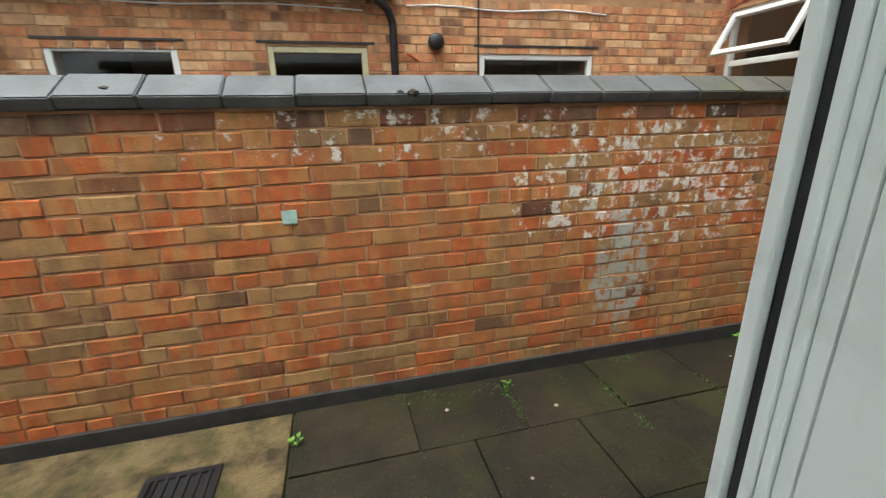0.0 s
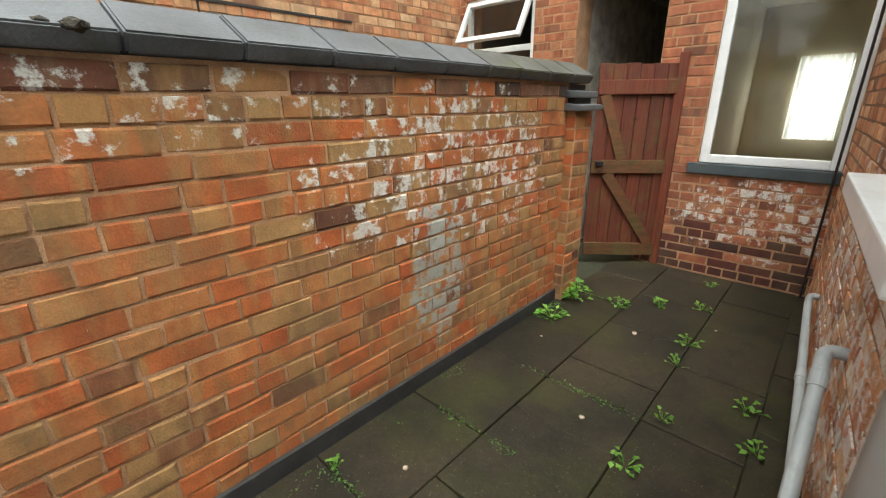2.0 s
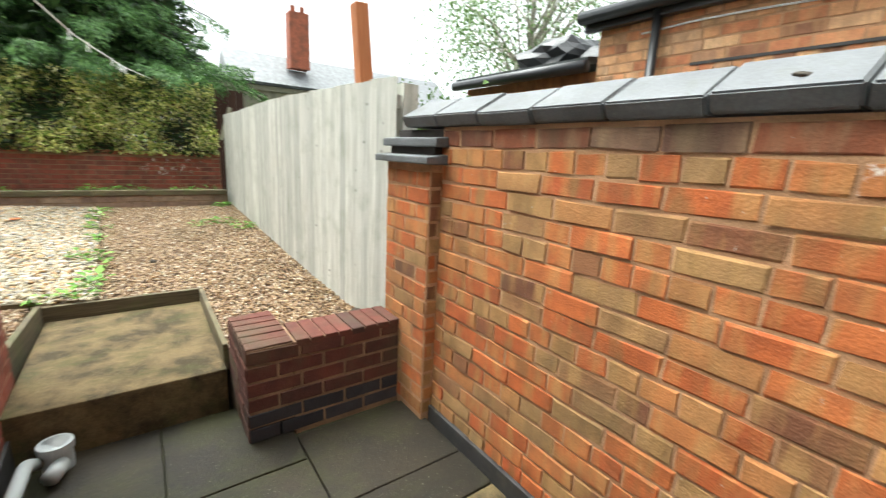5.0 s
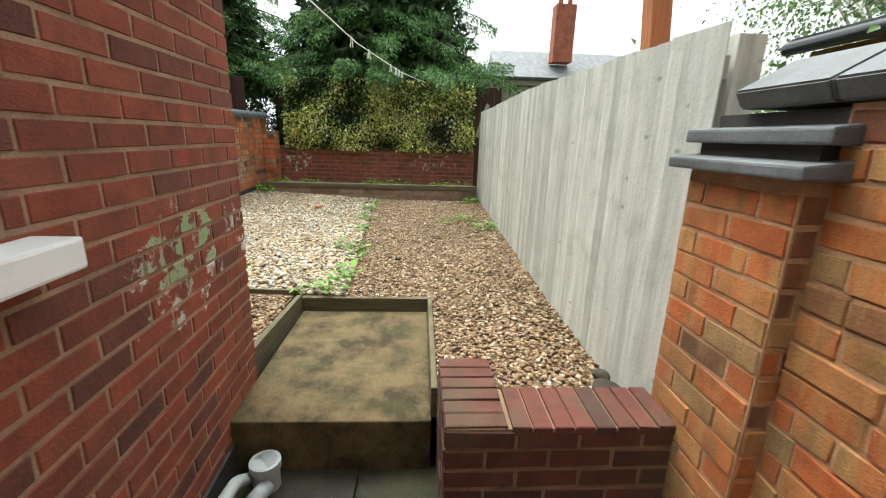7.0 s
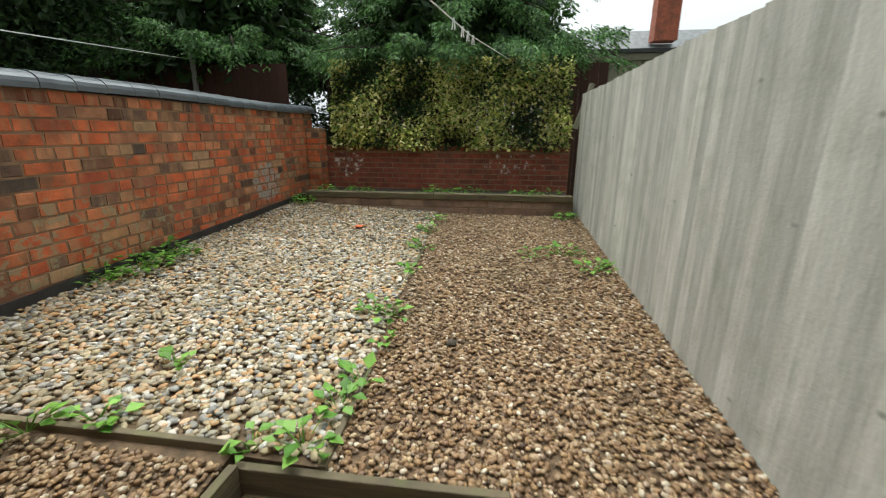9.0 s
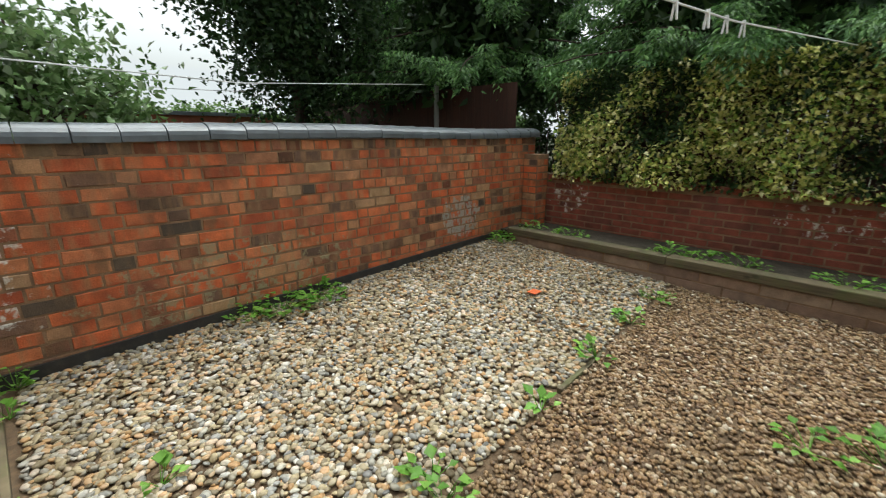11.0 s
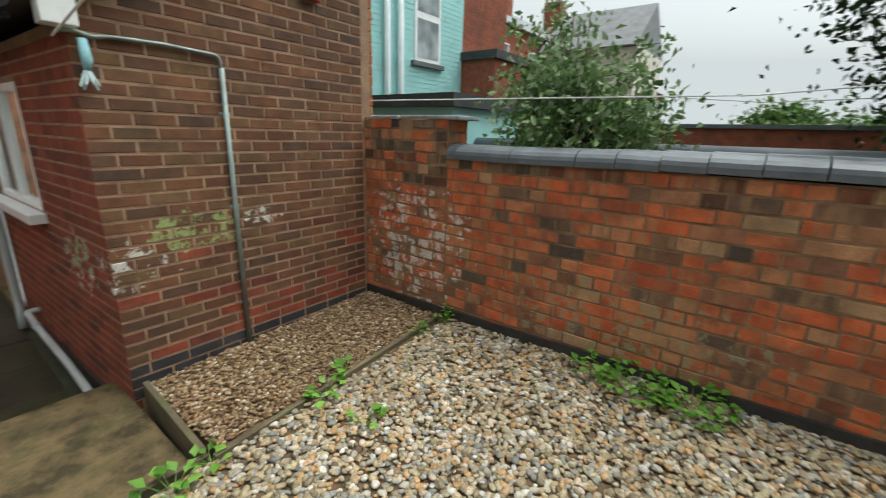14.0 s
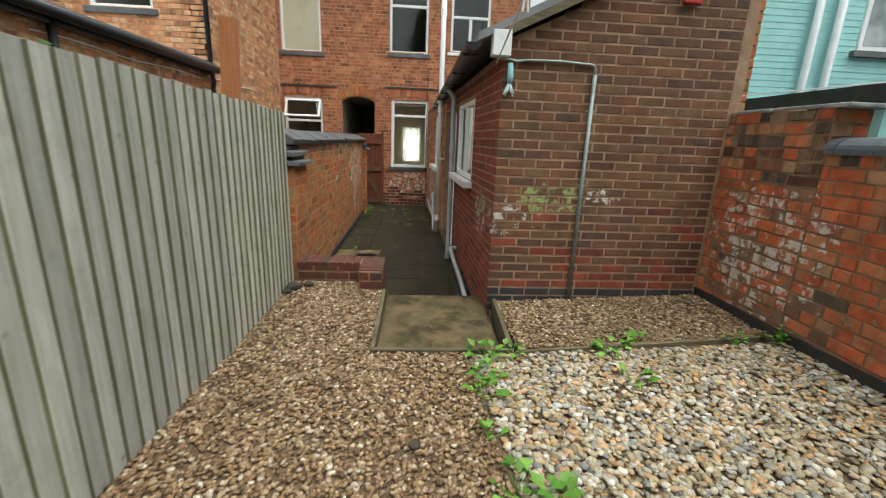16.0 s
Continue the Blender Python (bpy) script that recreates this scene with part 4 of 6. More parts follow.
# spandrels of the passage arch
for sgn in (-1, 1):
    pts = []
    mid, half = 2.255, 0.405
    edge = mid + sgn * half
    pts.append((4.41, edge, 2.5))
    for i in range(7):
        t = 1 - i / 6
        pts.append((4.41, mid + sgn * half * t, 2.36 + 0.14 * (1 - t * t)))
    tagged(extrude_poly("arch_spandrel", pts, (0.25, 0, 0), MORT_S, house))
tagged(box("string_course", (4.372, 0.25, 2.72), (4.396, 1.6, 2.76), BITUMEN, bevel=0.004), "dark drip moulding across the house wall", "moulding", kind="structure")
tagged(box("string_course", (4.372, 2.78, 2.68), (4.396, 4.12, 2.72), BITUMEN, bevel=0.004), "dark drip moulding across the house wall", "moulding", kind="structure")
# the passage through the terrace
tagged(part("passage_tunnel", box_bm((4.7, 1.8, YARD - 0.1), (9.0, 1.85, 2.5), 0, box_bm((4.7, 2.66, YARD - 0.1), (9.0, 2.71, 2.5), 0, box_bm((4.7, 1.85, 2.5), (9.0, 2.66, 2.55), 0, box_bm((9.0, 1.8, YARD - 0.1), (9.05, 2.71, 2.55))))), LIMEWASH), "unlit covered passage between the houses", "passage", kind="structure")
# sitting room behind the ground floor window, lit by its street window
room("living_room", (4.72, -1.8, -0.1), (8.6, 1.78, 2.6), ("x0", "x1"), ROOM, "plain beige room behind the house window")
tagged(box("wall_room_street", (8.6, -1.85, -0.1), (8.7, 0.65, 2.6), ROOM), "plain room wall beside the street window", "wall", kind="structure")
tagged(box("wall_room_corner", (8.6, 1.25, -0.1), (8.7, 1.83, 2.6), ROOM), "plain room wall beside the street window", "wall", kind="structure")
tagged(box("wall_room_under", (8.6, 0.65, -0.1), (8.7, 1.25, 0.75), ROOM), "plain room wall under the street window", "wall", kind="structure")
tagged(box("wall_room_over", (8.6, 0.65, 1.85), (8.7, 1.25, 2.6), ROOM), "plain room wall over the street window", "wall", kind="structure")
cv, cf = [], []
for i in range(41):
    for z in (0.76, 1.9):
        cv.append((8.5 + 0.02 * math.sin(i * 1.1), 0.66 + 0.58 * i / 40, z))
for i in range(40):
    cf.append((2 * i, 2 * i + 2, 2 * i + 3, 2 * i + 1))
tagged(mesh_ob("net_curtain", cv, cf, NET), "white net curtain at the street window", "curtain")
tagged(box("stair_string", (5.4, 0.3, 0.4), (8.3, 0.36, 0.75), ROOM, m=Matrix.Translation((0, 0, 0)) @ Matrix.Rotation(0.0, 4, "Y")), "beige half-height wall inside the room", "wall", kind="structure")
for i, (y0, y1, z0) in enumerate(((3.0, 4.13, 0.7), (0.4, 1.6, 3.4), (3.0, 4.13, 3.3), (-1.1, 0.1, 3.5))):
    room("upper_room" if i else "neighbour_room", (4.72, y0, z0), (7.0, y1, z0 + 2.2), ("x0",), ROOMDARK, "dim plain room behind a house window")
# main roof
extrude_poly("house_roof", [(4.15, -1.9, 5.95), (4.15, -1.9, 6.1), (8.0, -1.9, 8.6), (11.8, -1.9, 6.1), (11.8, -1.9, 5.95)], (0, 12, 0), ROOFSLATE)
tagged(bpy.data.objects["house_roof"], "grey slate pitched roof of the terrace", "roof", kind="structure")

# ---- our kitchen outrigger ----
ox = lambda x: x + 3.29
KY = 0.135
O_HOLES = [(ox(-0.64), ox(0.75), YARD - 0.2, 1.98), (ox(-2.1), ox(-0.85), 1.1, 1.98)]
outn = wall_core("wall_kitchen", (-3.284, KY), (0.75, 0.28), 0.23, YARD - 0.1, 2.22, MORT_G, O_HOLES, "red brick side wall of the kitchen extension")
lay_bricks(outn, (-3.298, KY), (0.75, 0.28), YARD + 0.1, 2.22, M_O, course=0.075, length=0.225, rough=0.55, bond="stretcher", holes=O_HOLES, near=(-2.4, 0.3, 1.0), seed=71)
E_HOLES = [(0.55, 1.65, 1.03, 1.98)]
EP = ((0.752, 0.283), (4.4, 0.49))
oute = wall_core("wall_kitchen_east", *EP, 0.23, YARD - 0.1, 2.22, MORT_S, E_HOLES, "older brick side wall with flaking lime paint")
lay_bricks(oute, *EP, YARD + 0.01, 2.22, M_E, course=0.08, length=0.232, rough=1.2, bond="mixed", holes=E_HOLES, near=(1.8, 0.4, 0.5), seed=72)
tagged(extrude_poly("plinth_kitchen", [(-3.288, KY + 0.004, YARD - 0.05), (-0.7, 0.244, YARD - 0.05), (-0.7, 0.244, YARD + 0.14), (-3.288, KY + 0.004, YARD + 0.14)], (0, 0.014, 0), BITUMEN), "dark damp-proof plinth of the kitchen wall", "plinth", kind="structure")
gtop = lambda y: 2.22 + (0.3 - y) * 0.46
gable = tagged(extrude_poly("wall_gable", [(-3.29, KY - 0.003, YARD - 0.1), (-3.29, -1.87, YARD - 0.1), (-3.29, -1.87, gtop(-1.87)), (-3.29, KY - 0.003, gtop(KY))], (0.23, 0, 0), MORT_G), "brown brick gable wall of the kitchen extension with conduit", "wall", kind="structure")
def gable_red(mid, z, rr):
    """Redder bricks towards the foot and the old party wall."""
    return M_O if rr.random() < 0.75 - 0.75 * (z - 0.25) - 0.12 * mid else None


lay_bricks(gable, (-3.29, -1.78), (-3.29, KY + 0.008), 0.29, 3.3, M_G, course=0.075, length=0.225, joint=0.016, special=gable_red, rough=0.5, bond="stretcher", near=(-3.29, -0.5, 1.2), top=lambda a: gtop(-1.78 + a), seed=81)
lay_bricks(gable, (-3.29, -1.78), (-3.29, KY + 0.008), 0.065, 0.29, M_BLUE, course=0.075, length=0.225, rough=0.6, bond="stretcher", seed=82)
quoin = tagged(box("wall_party_end", (-3.26, -1.92, 0.0), (-3.05, -1.785, 4.0), MORT), "old orange brick end of the party wall", "wall", kind="structure")
lay_bricks(quoin, (-3.27, -1.925), (-3.27, -1.785), 1.85, 4.0, M_A, course=0.085, rough=1.6, bond="stretcher", seed=83)
tagged(box("wall_party", (-3.05, -2.0, YARD - 0.2), (4.4, -1.86, 3.4), MORT_S), "rendered party wall of the kitchen extension", "wall", kind="structure")
room("kitchen_room", (-3.05, -1.84, -0.07), (4.35, 0.05, 2.2), ("y1",), KITCHEN, "plain white kitchen interior behind the doorway")
roofpoly = [(-3.36, 0.35, 2.27), (-3.36, 0.35, 2.33), (-3.36, -1.9, 3.42), (-3.36, -1.9, 3.34)]
tagged(extrude_poly("kitchen_roof", roofpoly, (7.75, 0, 0), ROOFSLATE), "dark slate lean-to roof over the kitchen", "roof", kind="structure")
verge = tagged(extrude_poly("verge_board", [(-3.375, 0.2, 2.28), (-3.375, 0.2, 2.345), (-3.375, -1.85, 3.33), (-3.375, -1.85, 3.265)], (0.012, 0, 0), SLEEPER), "weathered grey timber verge board under the roof edge", "trim", kind="structure")
tagged(box("soffit_box", (-3.4, 0.1, 2.17), (-3.28, 0.24, 2.35), UPVC, bevel=0.006), "white boxed eave end at the gable corner", "trim", kind="structure")

OP = ((-3.29, KY), (0.75, 0.28))
window("window_6", *OP, *O_HOLES[1], "white upvc kitchen window with a projecting white sill", back=0.03, mullion=0.0, sill=0.07, proudness=0.1)
window("window_7", *EP, *E_HOLES[0], "white upvc kitchen window with a mossy white sill", back=0.03, mullion=0.2, sill=0.08, proudness=0.12)

# ---- back door, standing open inwards ----
door = tagged(new("door_1"), "white upvc back door frame with black gaskets", "door", kind="structure")
for s, xi in ((-1, -0.56), (1, 0.46)):
    for nm, off, ya, yb, mat in (("door_frame", 0.0, 0.172, 0.19, UPVC), ("gasket", 0.012, 0.158, 0.171, DARKRUB_SHADE), ("rebate", 0.008, 0.144, 0.157, UPVC), ("rebate", 0.014, 0.13, 0.143, UPVC), ("rebate", 0.02, 0.11, 0.129, UPVC)):
        xs2 = sorted((xi + s * off, xi + s * 0.16 if s > 0 else xi - 0.09))
        box(nm, (xs2[0], ya, YARD), (xs2[1], yb, 1.96), mat, door, "black rubber gasket" if nm == "gasket" else "", bevel=0.003)
box("door_frame", (-0.56, 0.06, 1.89), (0.46, 0.17, 1.96), UPVC, door, bevel=0.006)
box("threshold", (-0.62, 0.05, YARD), (0.6, 0.2, -0.08), UPVC, door, bevel=0.006)
leafd = tagged(new("door_leaf"), "pale white upvc door leaf standing open inwards", "door")
box("door_panel", (0.0, -0.84, -0.05), (0.06, 0.0, 1.88), UPVC_DOOR, leafd, bevel=0.006)
box("keep_plate", (-0.006, -0.04, 1.3), (0.001, -0.015, 1.37), GALV, leafd, "steel lock keep", bevel=0.003)
leafd.matrix_basis = pose(0.478, 0.108, 0, 0, 0, -17)
tagged(box("kitchen_step", (-0.5, 0.21, YARD), (0.5, 0.285, -0.1), CONCRETE, bevel=0.006), "thin concrete door step", "step", kind="structure")

# ---- pipes on the kitchen wall ----
def pipe(name, pts, radius, mat, label, collars=(), clips=(), wall=None):
    root = tagged(new(name), label, "pipe")
    part("pipe_run", tube_bm(curve_pts(pts), radius, 16), mat, root, smooth=True)
    for c, d in collars:
        c, d = Vector(c), Vector(d)
        part("collar", tube_bm([c - d * 0.5, c + d * 0.5], radius * 1.17, 16), mat, root, smooth=False)
    for c in clips:
        part("clip", box_bm((c[0] - radius * 1.3, c[1] - radius * 1.1, c[2] - 0.012), (c[0] + radius * 1.3, c[1] + radius * 1.1, c[2] + 0.012), 0.003), mat, root)
    return root


pipe("soil_pipe", [(0.985, 0.375, 5.4), (0.985, 0.375, YARD + 0.02)], 0.042, WHITEPIPE, "tall white soil pipe rising past the kitchen eave", collars=[((0.985, 0.375, 0.12), (0, 0, 0.1)), ((0.985, 0.375, 2.05), (0, 0, 0.1)), ((0.985, 0.375, 3.6), (0, 0, 0.1))], clips=[(0.985, 0.33, 1.2)])
pipe("waste_pipe", [(3.5, 0.44, 0.14), (3.5, 0.485, 0.14), (3.44, 0.485, 0.1), (1.5, 0.40, YARD + 0.16), (1.2, 0.40, YARD + 0.02)], 0.02, GREYPIPE, "grey plastic waste pipe turning down to the drain", collars=[((2.6, 0.448, 0.044), (0.06, 0, 0.004))])
pipe("waste_pipe", [(2.1, 0.35, 0.44), (2.1, 0.425, 0.44), (2.02, 0.425, 0.40), (1.3, 0.43, YARD + 0.1), (1.15, 0.43, YARD + 0.02)], 0.024, GREYPIPE, "grey plastic waste pipe turning down to the drain", collars=[((1.98, 0.425, 0.375), (0.05, 0, 0.04))])
tagged(part("cable", tube_bm([(4.33, 0.53, 3.2), (4.33, 0.53, YARD)], 0.009, 6), BLACKPL), "thin dark cable down the corner of the house", "cable")
pipe("downpipe", [(-0.75, 0.37, 2.2), (-0.75, 0.29, 2.1), (-0.75, 0.29, 0.05), (-0.85, 0.31, -0.16)], 0.034, GREYPIPE, "grey plastic downpipe on the kitchen wall", collars=[((-0.75, 0.29, 1.4), (0, 0, 0.07))])
pipe("waste_pipe", [(-1.2, 0.2, 0.1), (-1.2, 0.3, 0.1), (-1.5, 0.29, 0.06), (-2.3, 0.262, 0.0), (-2.72, 0.25, -0.06), (-2.8, 0.265, -0.12)], 0.026, GREYPIPE, "grey waste pipe sloping along the foot of the kitchen wall", collars=[((-1.5, 0.29, 0.06), (0.06, 0, 0))])
gully = tagged(new("gully_trap"), "grey plastic gully pot at the foot of the wall", "drain")
part("gully_body", tube_bm([(0, 0, 0), (0, 0, 0.1), (0, 0, 0.101), (0, 0, 0.135), (0, 0, 0.136), (0, 0, 0.09)], [0.058, 0.058, 0.066, 0.066, 0.052, 0.05], 20), GREYPIPE, gully)
# the pot is closed; a black disc paints the shade inside its mouth
part("gully_opening", tube_bm([(0, 0, 0.085), (0, 0, 0.095)], 0.05, 20), DARKRUB_SHADE, gully, "solid black disc standing for shade in the pot's mouth")
part("gully_outlet", tube_bm([(0.05, 0.02, 0.05), (0.14, -0.01, 0.05)], 0.035, 12), GREYPIPE, gully, smooth=True)
gully.matrix_basis = pose(-2.83, 0.33, YARD - 0.002)
gut = tagged(new("gutter"), "black half-round gutter under the kitchen eave", "gutter")
bm = bmesh.new()
ring = [(0.06 * math.cos(a), 0.06 * math.sin(a)) for a in [math.pi + math.pi * i / 8 for i in range(9)]]
for x in (-3.36, 4.3):
    for y, z in ring:
        bm.verts.new((x, 0.38 + y, 2.26 + z))
bm.verts.ensure_lookup_table()
for i in range(8):
    bm.faces.new([bm.verts[i], bm.verts[i + 1], bm.verts[10 + i], bm.verts[9 + i]])
bm.faces.new([bm.verts[i] for i in range(9)])
part("gutter_trough", bm, BLACKPL, gut)
for i in range(8):
    box("gutter_bracket", (-3.2 + i * 1.0, 0.31, 2.19), (-3.17 + i * 1.0, 0.445, 2.21), BLACKPL, gut)

# conduit, hook and rope on the gable
cond = tagged(new("conduit"), "grey galvanised conduit and dark cable on the gable", "conduit")
part("conduit_tube", tube_bm([(-3.312, -0.6, 0.13), (-3.312, -0.6, 2.08)], 0.017, 10), GALV, cond, smooth=True)
part("cable", tube_bm(curve_pts([(-3.31, -0.6, 2.05), (-3.31, -0.595, 2.15), (-3.31, -0.3, 2.165), (-3.31, -0.04, 2.16), (-3.31, 0.04, 2.145), (-3.31, 0.1, 2.165), (-3.31, 0.16, 2.16)]), 0.011, 8), GALV, cond, smooth=True)
for z in (0.5, 1.2, 1.8):
    box("saddle_clip", (-3.302, -0.635, z), (-3.292, -0.565, z + 0.018), GALV, cond)
rope = tagged(new("rope_hank"), "pale blue rope hank with frayed end hung on the gable", "rope")
part("rope_loop", tube_bm([(-3.33, 0.085, 2.13), (-3.335, 0.08, 2.03), (-3.335, 0.085, 1.98)], [0.02, 0.026, 0.016], 8), ROPEBLUE, rope, smooth=True)
bm = bmesh.new()
for i in range(12):
    a = r.uniform(0, 6.28)
    tube_bm([(-3.335, 0.085, 2.0), (-3.335 + 0.012 * math.cos(a), 0.085 + 0.02 * math.sin(a), 1.95), (-3.335 + 0.02 * math.cos(a), 0.085 + 0.04 * math.sin(a), 1.88 + r.uniform(0, 0.04))], [0.008, 0.008, 0.005], 5, bm)
tagged(part("frayed_end", bm, plain_mat("pale_fray", srgb(205, 225, 228), 0.9, 0.2, 40.0), rope), kind="stuff")

# ---- south garden wall ----
SX0, SX1 = -9.3, -3.29


S_SP = lambda mid, z, rr: M_SOOT if rr.random() < (0.4 if z > 1.47 else 0.05) else None
swall = wall_core("wall_south", (SX0, -1.81), (-4.2, -1.81), 0.225, -0.2, 1.555, MORT_S, label="old red brick garden wall with patches of lime and soot")
lay_bricks(swall, (SX0, -1.81), (-4.2, -1.81), 0.1, 1.555, M_S, course=0.0855, length=0.235, rough=1.5, bond="mixed", near=(-5.6, -1.81, 0.9), special=S_SP, seed=91)
spier = wall_core("wall_south_raised", (-4.2, -1.805), (SX1, -1.805), 0.25, -0.2, 1.84, MORT_S, label="higher stretch of old red brick wall beside the gable")
lay_bricks(spier, (-4.2, -1.805), (SX1, -1.805), 0.1, 1.84, M_S, course=0.087, length=0.235, rough=2.3, bond="mixed", special=lambda mid, z, rr: M_SOOT if (z > 1.35 and rr.random() < 0.55) else None, seed=92)
lay_bricks(spier, (-4.2, -2.055), (-4.2, -1.805), 1.56, 1.84, M_S, course=0.087, rough=1.8, bond="stretcher", seed=93)
tagged(extrude_poly("plinth_south", [(-9.2, -1.806, -0.1), (-3.3, -1.806, -0.1), (-3.3, -1.8, gz(-3.3, -1.8) + 0.06), (-4.2, -1.8, gz(-4.2, -1.8) + 0.065), (-9.2, -1.8, gz(-9.2, -1.8) + 0.06)], (0, 0.02, 0), BITUMEN), "dark tarred foot of the garden wall", "plinth", kind="structure")
scop = tagged(new("coping_south"), "half-round blue brick coping along the garden wall", "coping", kind="structure")
x = -9.35
while x < -4.22:
    w = 0.23 + r.uniform(-0.012, 0.012)
    sag = 1.555 + 0.012 * math.sin(x * 1.7)
    prof = [(0.15 * math.cos(a), 0.035 + 0.075 * math.sin(a)) for a in [math.pi * i / 10 for i in range(11)]]
    prof = [(0.15, 0.0)] + prof + [(-0.15, 0.0)]
    bm = bmesh.new()
    vs = []
    for xx in (x + 0.003, min(x + w - 0.003, -4.21)):
        vs.append([bm.verts.new((xx, -1.92 + py, sag + pz)) for py, pz in prof])
    k = len(prof)
    for i in range(k):
        bm.faces.new([vs[0][i], vs[0][(i + 1) % k], vs[1][(i + 1) % k], vs[1][i]])
    bm.faces.new(vs[0][::-1])
    bm.faces.new(vs[1])
    bmesh.ops.rotate(bm, cent=(x + w / 2, -1.92, sag), matrix=Matrix.Rotation(r.uniform(-0.02, 0.02), 3, "Y") @ Matrix.Rotation(r.uniform(-0.015, 0.015), 3, "Z"), verts=bm.verts)
    part("coping_brick", bm, BLUECOPE, scop)
    x += w
for xa, xb in ((-4.3, -4.0), (-3.99, -3.7), (-3.69, -3.36)):
    bm = box_bm((xa, -2.07, 1.842), (xb, -1.785 + r.uniform(-0.03, 0.02), 1.87), 0.008)
    for q in bm.verts:
        q.co.z -= abs(q.co.y + 1.92) * 0.12
    part("coping_slab", bm, PALESLATE, scop, "pale weathered slate")

# ---- back wall, raised bed ----
back = wall_core("wall_back", (-9.35, 1.98), (-9.35, -1.81), 0.225, -0.2, 1.1, MORT_S, label="low maroon brick wall behind the raised bed")
lay_bricks(back, (-9.35, 1.98), (-9.35, -1.81), 0.25, 1.02, M_B, course=0.075, length=0.225, rough=1.0, bond="stretcher", near=(-9.35, 0, 0.8), seed=101)
lay_bricks(back, (-9.35, 1.98), (-9.35, -1.81), 1.02, 1.1, M_B, course=0.08, length=0.075, rough=1.2, bond="stretcher", seed=102)
bp = tagged(box("pier_back", (-9.3, -1.8, 0.0), (-9.05, -1.6, 1.35), MORT_S), "old brick pier in the garden corner", "pier", kind="structure")
lay_bricks(bp, (-9.05, -1.6), (-9.05, -1.8), 0.1, 1.35, M_S, course=0.0855, rough=1.6, bond="stretcher", seed=103)
lay_bricks(bp, (-9.3, -1.6), (-9.05, -1.6), 0.1, 1.35, M_S, course=0.0855, rough=1.6, bond="stretcher", seed=104)
tagged(box("raised_bed_soil", (-9.34, -1.8, -0.1), (-8.62, 1.95, 0.46), SOIL), "dark soil of the raised bed", "soil", kind="structure")
base = tagged(box("raised_bed_base", (-8.62, -1.6, 0.0), (-8.54, 1.95, 0.44), MORT_S), "grey brick base of the raised bed", "retaining wall", kind="structure")
lay_bricks(base, (-8.54, 1.95), (-8.54, -1.6), 0.24, 0.44, M_BLOCK, course=0.1, length=0.44, rough=1.0, bond="stretcher", seed=105)
for ya, yb in ((-1.62, 0.15), (0.155, 1.94)):
    tagged(box("bed_plank", (-8.66, ya, 0.442), (-8.51, yb, 0.52), SLEEPER, bevel=0.01), "weathered timber plank capping the raised bed", "plank")

# ---- fence ----
fence = tagged(new("fence"), "weathered grey feather-edge board fence", "fence")
x, i = -2.76, 0
while x > -8.95:
    w = 0.098
    zt = 1.74 + 0.03 * math.sin(x * 0.9) + (0.0 if x > -4 else 0.015 * (-4 - x)) + r.uniform(-0.006, 0.006)
    y = 1.985 + 0.012 * max(0, -4 - x) + r.uniform(-0.002, 0.002)
    bm = bmesh.new()
    zb = gz(x) - 0.03
    prof = [(0.018, 0.0), (0.018, -0.004), (-w, -0.022), (-w, 0.0)]
    lo = [bm.verts.new((x + px, y + py, zb)) for px, py in prof]
    hi = [bm.verts.new((x + px, y + py + 0.01, zt)) for px, py in prof]
    for k in range(4):
        bm.faces.new([lo[k], lo[(k + 1) % 4], hi[(k + 1) % 4], hi[k]])
    bm.faces.new(lo[::-1])
    bm.faces.new(hi)
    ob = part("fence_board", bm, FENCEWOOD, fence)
    # the step faces towards -x take the darker tone, shade put into colour
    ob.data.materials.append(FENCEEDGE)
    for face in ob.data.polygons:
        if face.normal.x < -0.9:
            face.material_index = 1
    x -= w
    i += 1
for z in (0.45, 1.0, 1.55):
    bm = bmesh.new()
    box_bm((-8.95, 2.0, z), (-2.8, 2.05, z + 0.08), 0.004, bm, Matrix.Translation((0, 0.012, 0)) @ Matrix.Translation((-4, 2, 0)) @ Matrix.Rotation(-0.01, 4, "Z") @ Matrix.Translation((4, -2, 0)))
    part("arris_rail", bm, FENCEWOOD, fence)
for x in (-2.85, -4.8, -6.7, -8.7):
    box("fence_post", (x - 0.05, 2.07, -0.2), (x + 0.05, 2.17, 1.7), FENCEWOOD, fence)
post = tagged(part("timber_post", box_bm((-0.05, -0.05, -0.3), (0.05, 0.05, 2.3), 0.006, m=Matrix.Translation((-3.4, 2.24, 0)) @ Matrix.Rotation(-0.05, 4, "Y") @ Matrix.Rotation(0.06, 4, "X")), ORANGEPOST), "fresh orange timber post leaning behind the fence", "post")
tagged(part("timber_brace", box_bm((-0.04, -0.03, 0), (0.03, 0.03, 0.6), 0.004, m=Matrix.Translation((-9.2, 2.0, 1.35)) @ Matrix.Rotation(-0.3, 4, "X")), SHEDWOOD), "grey timber brace leaning at the end of the fence", "brace")

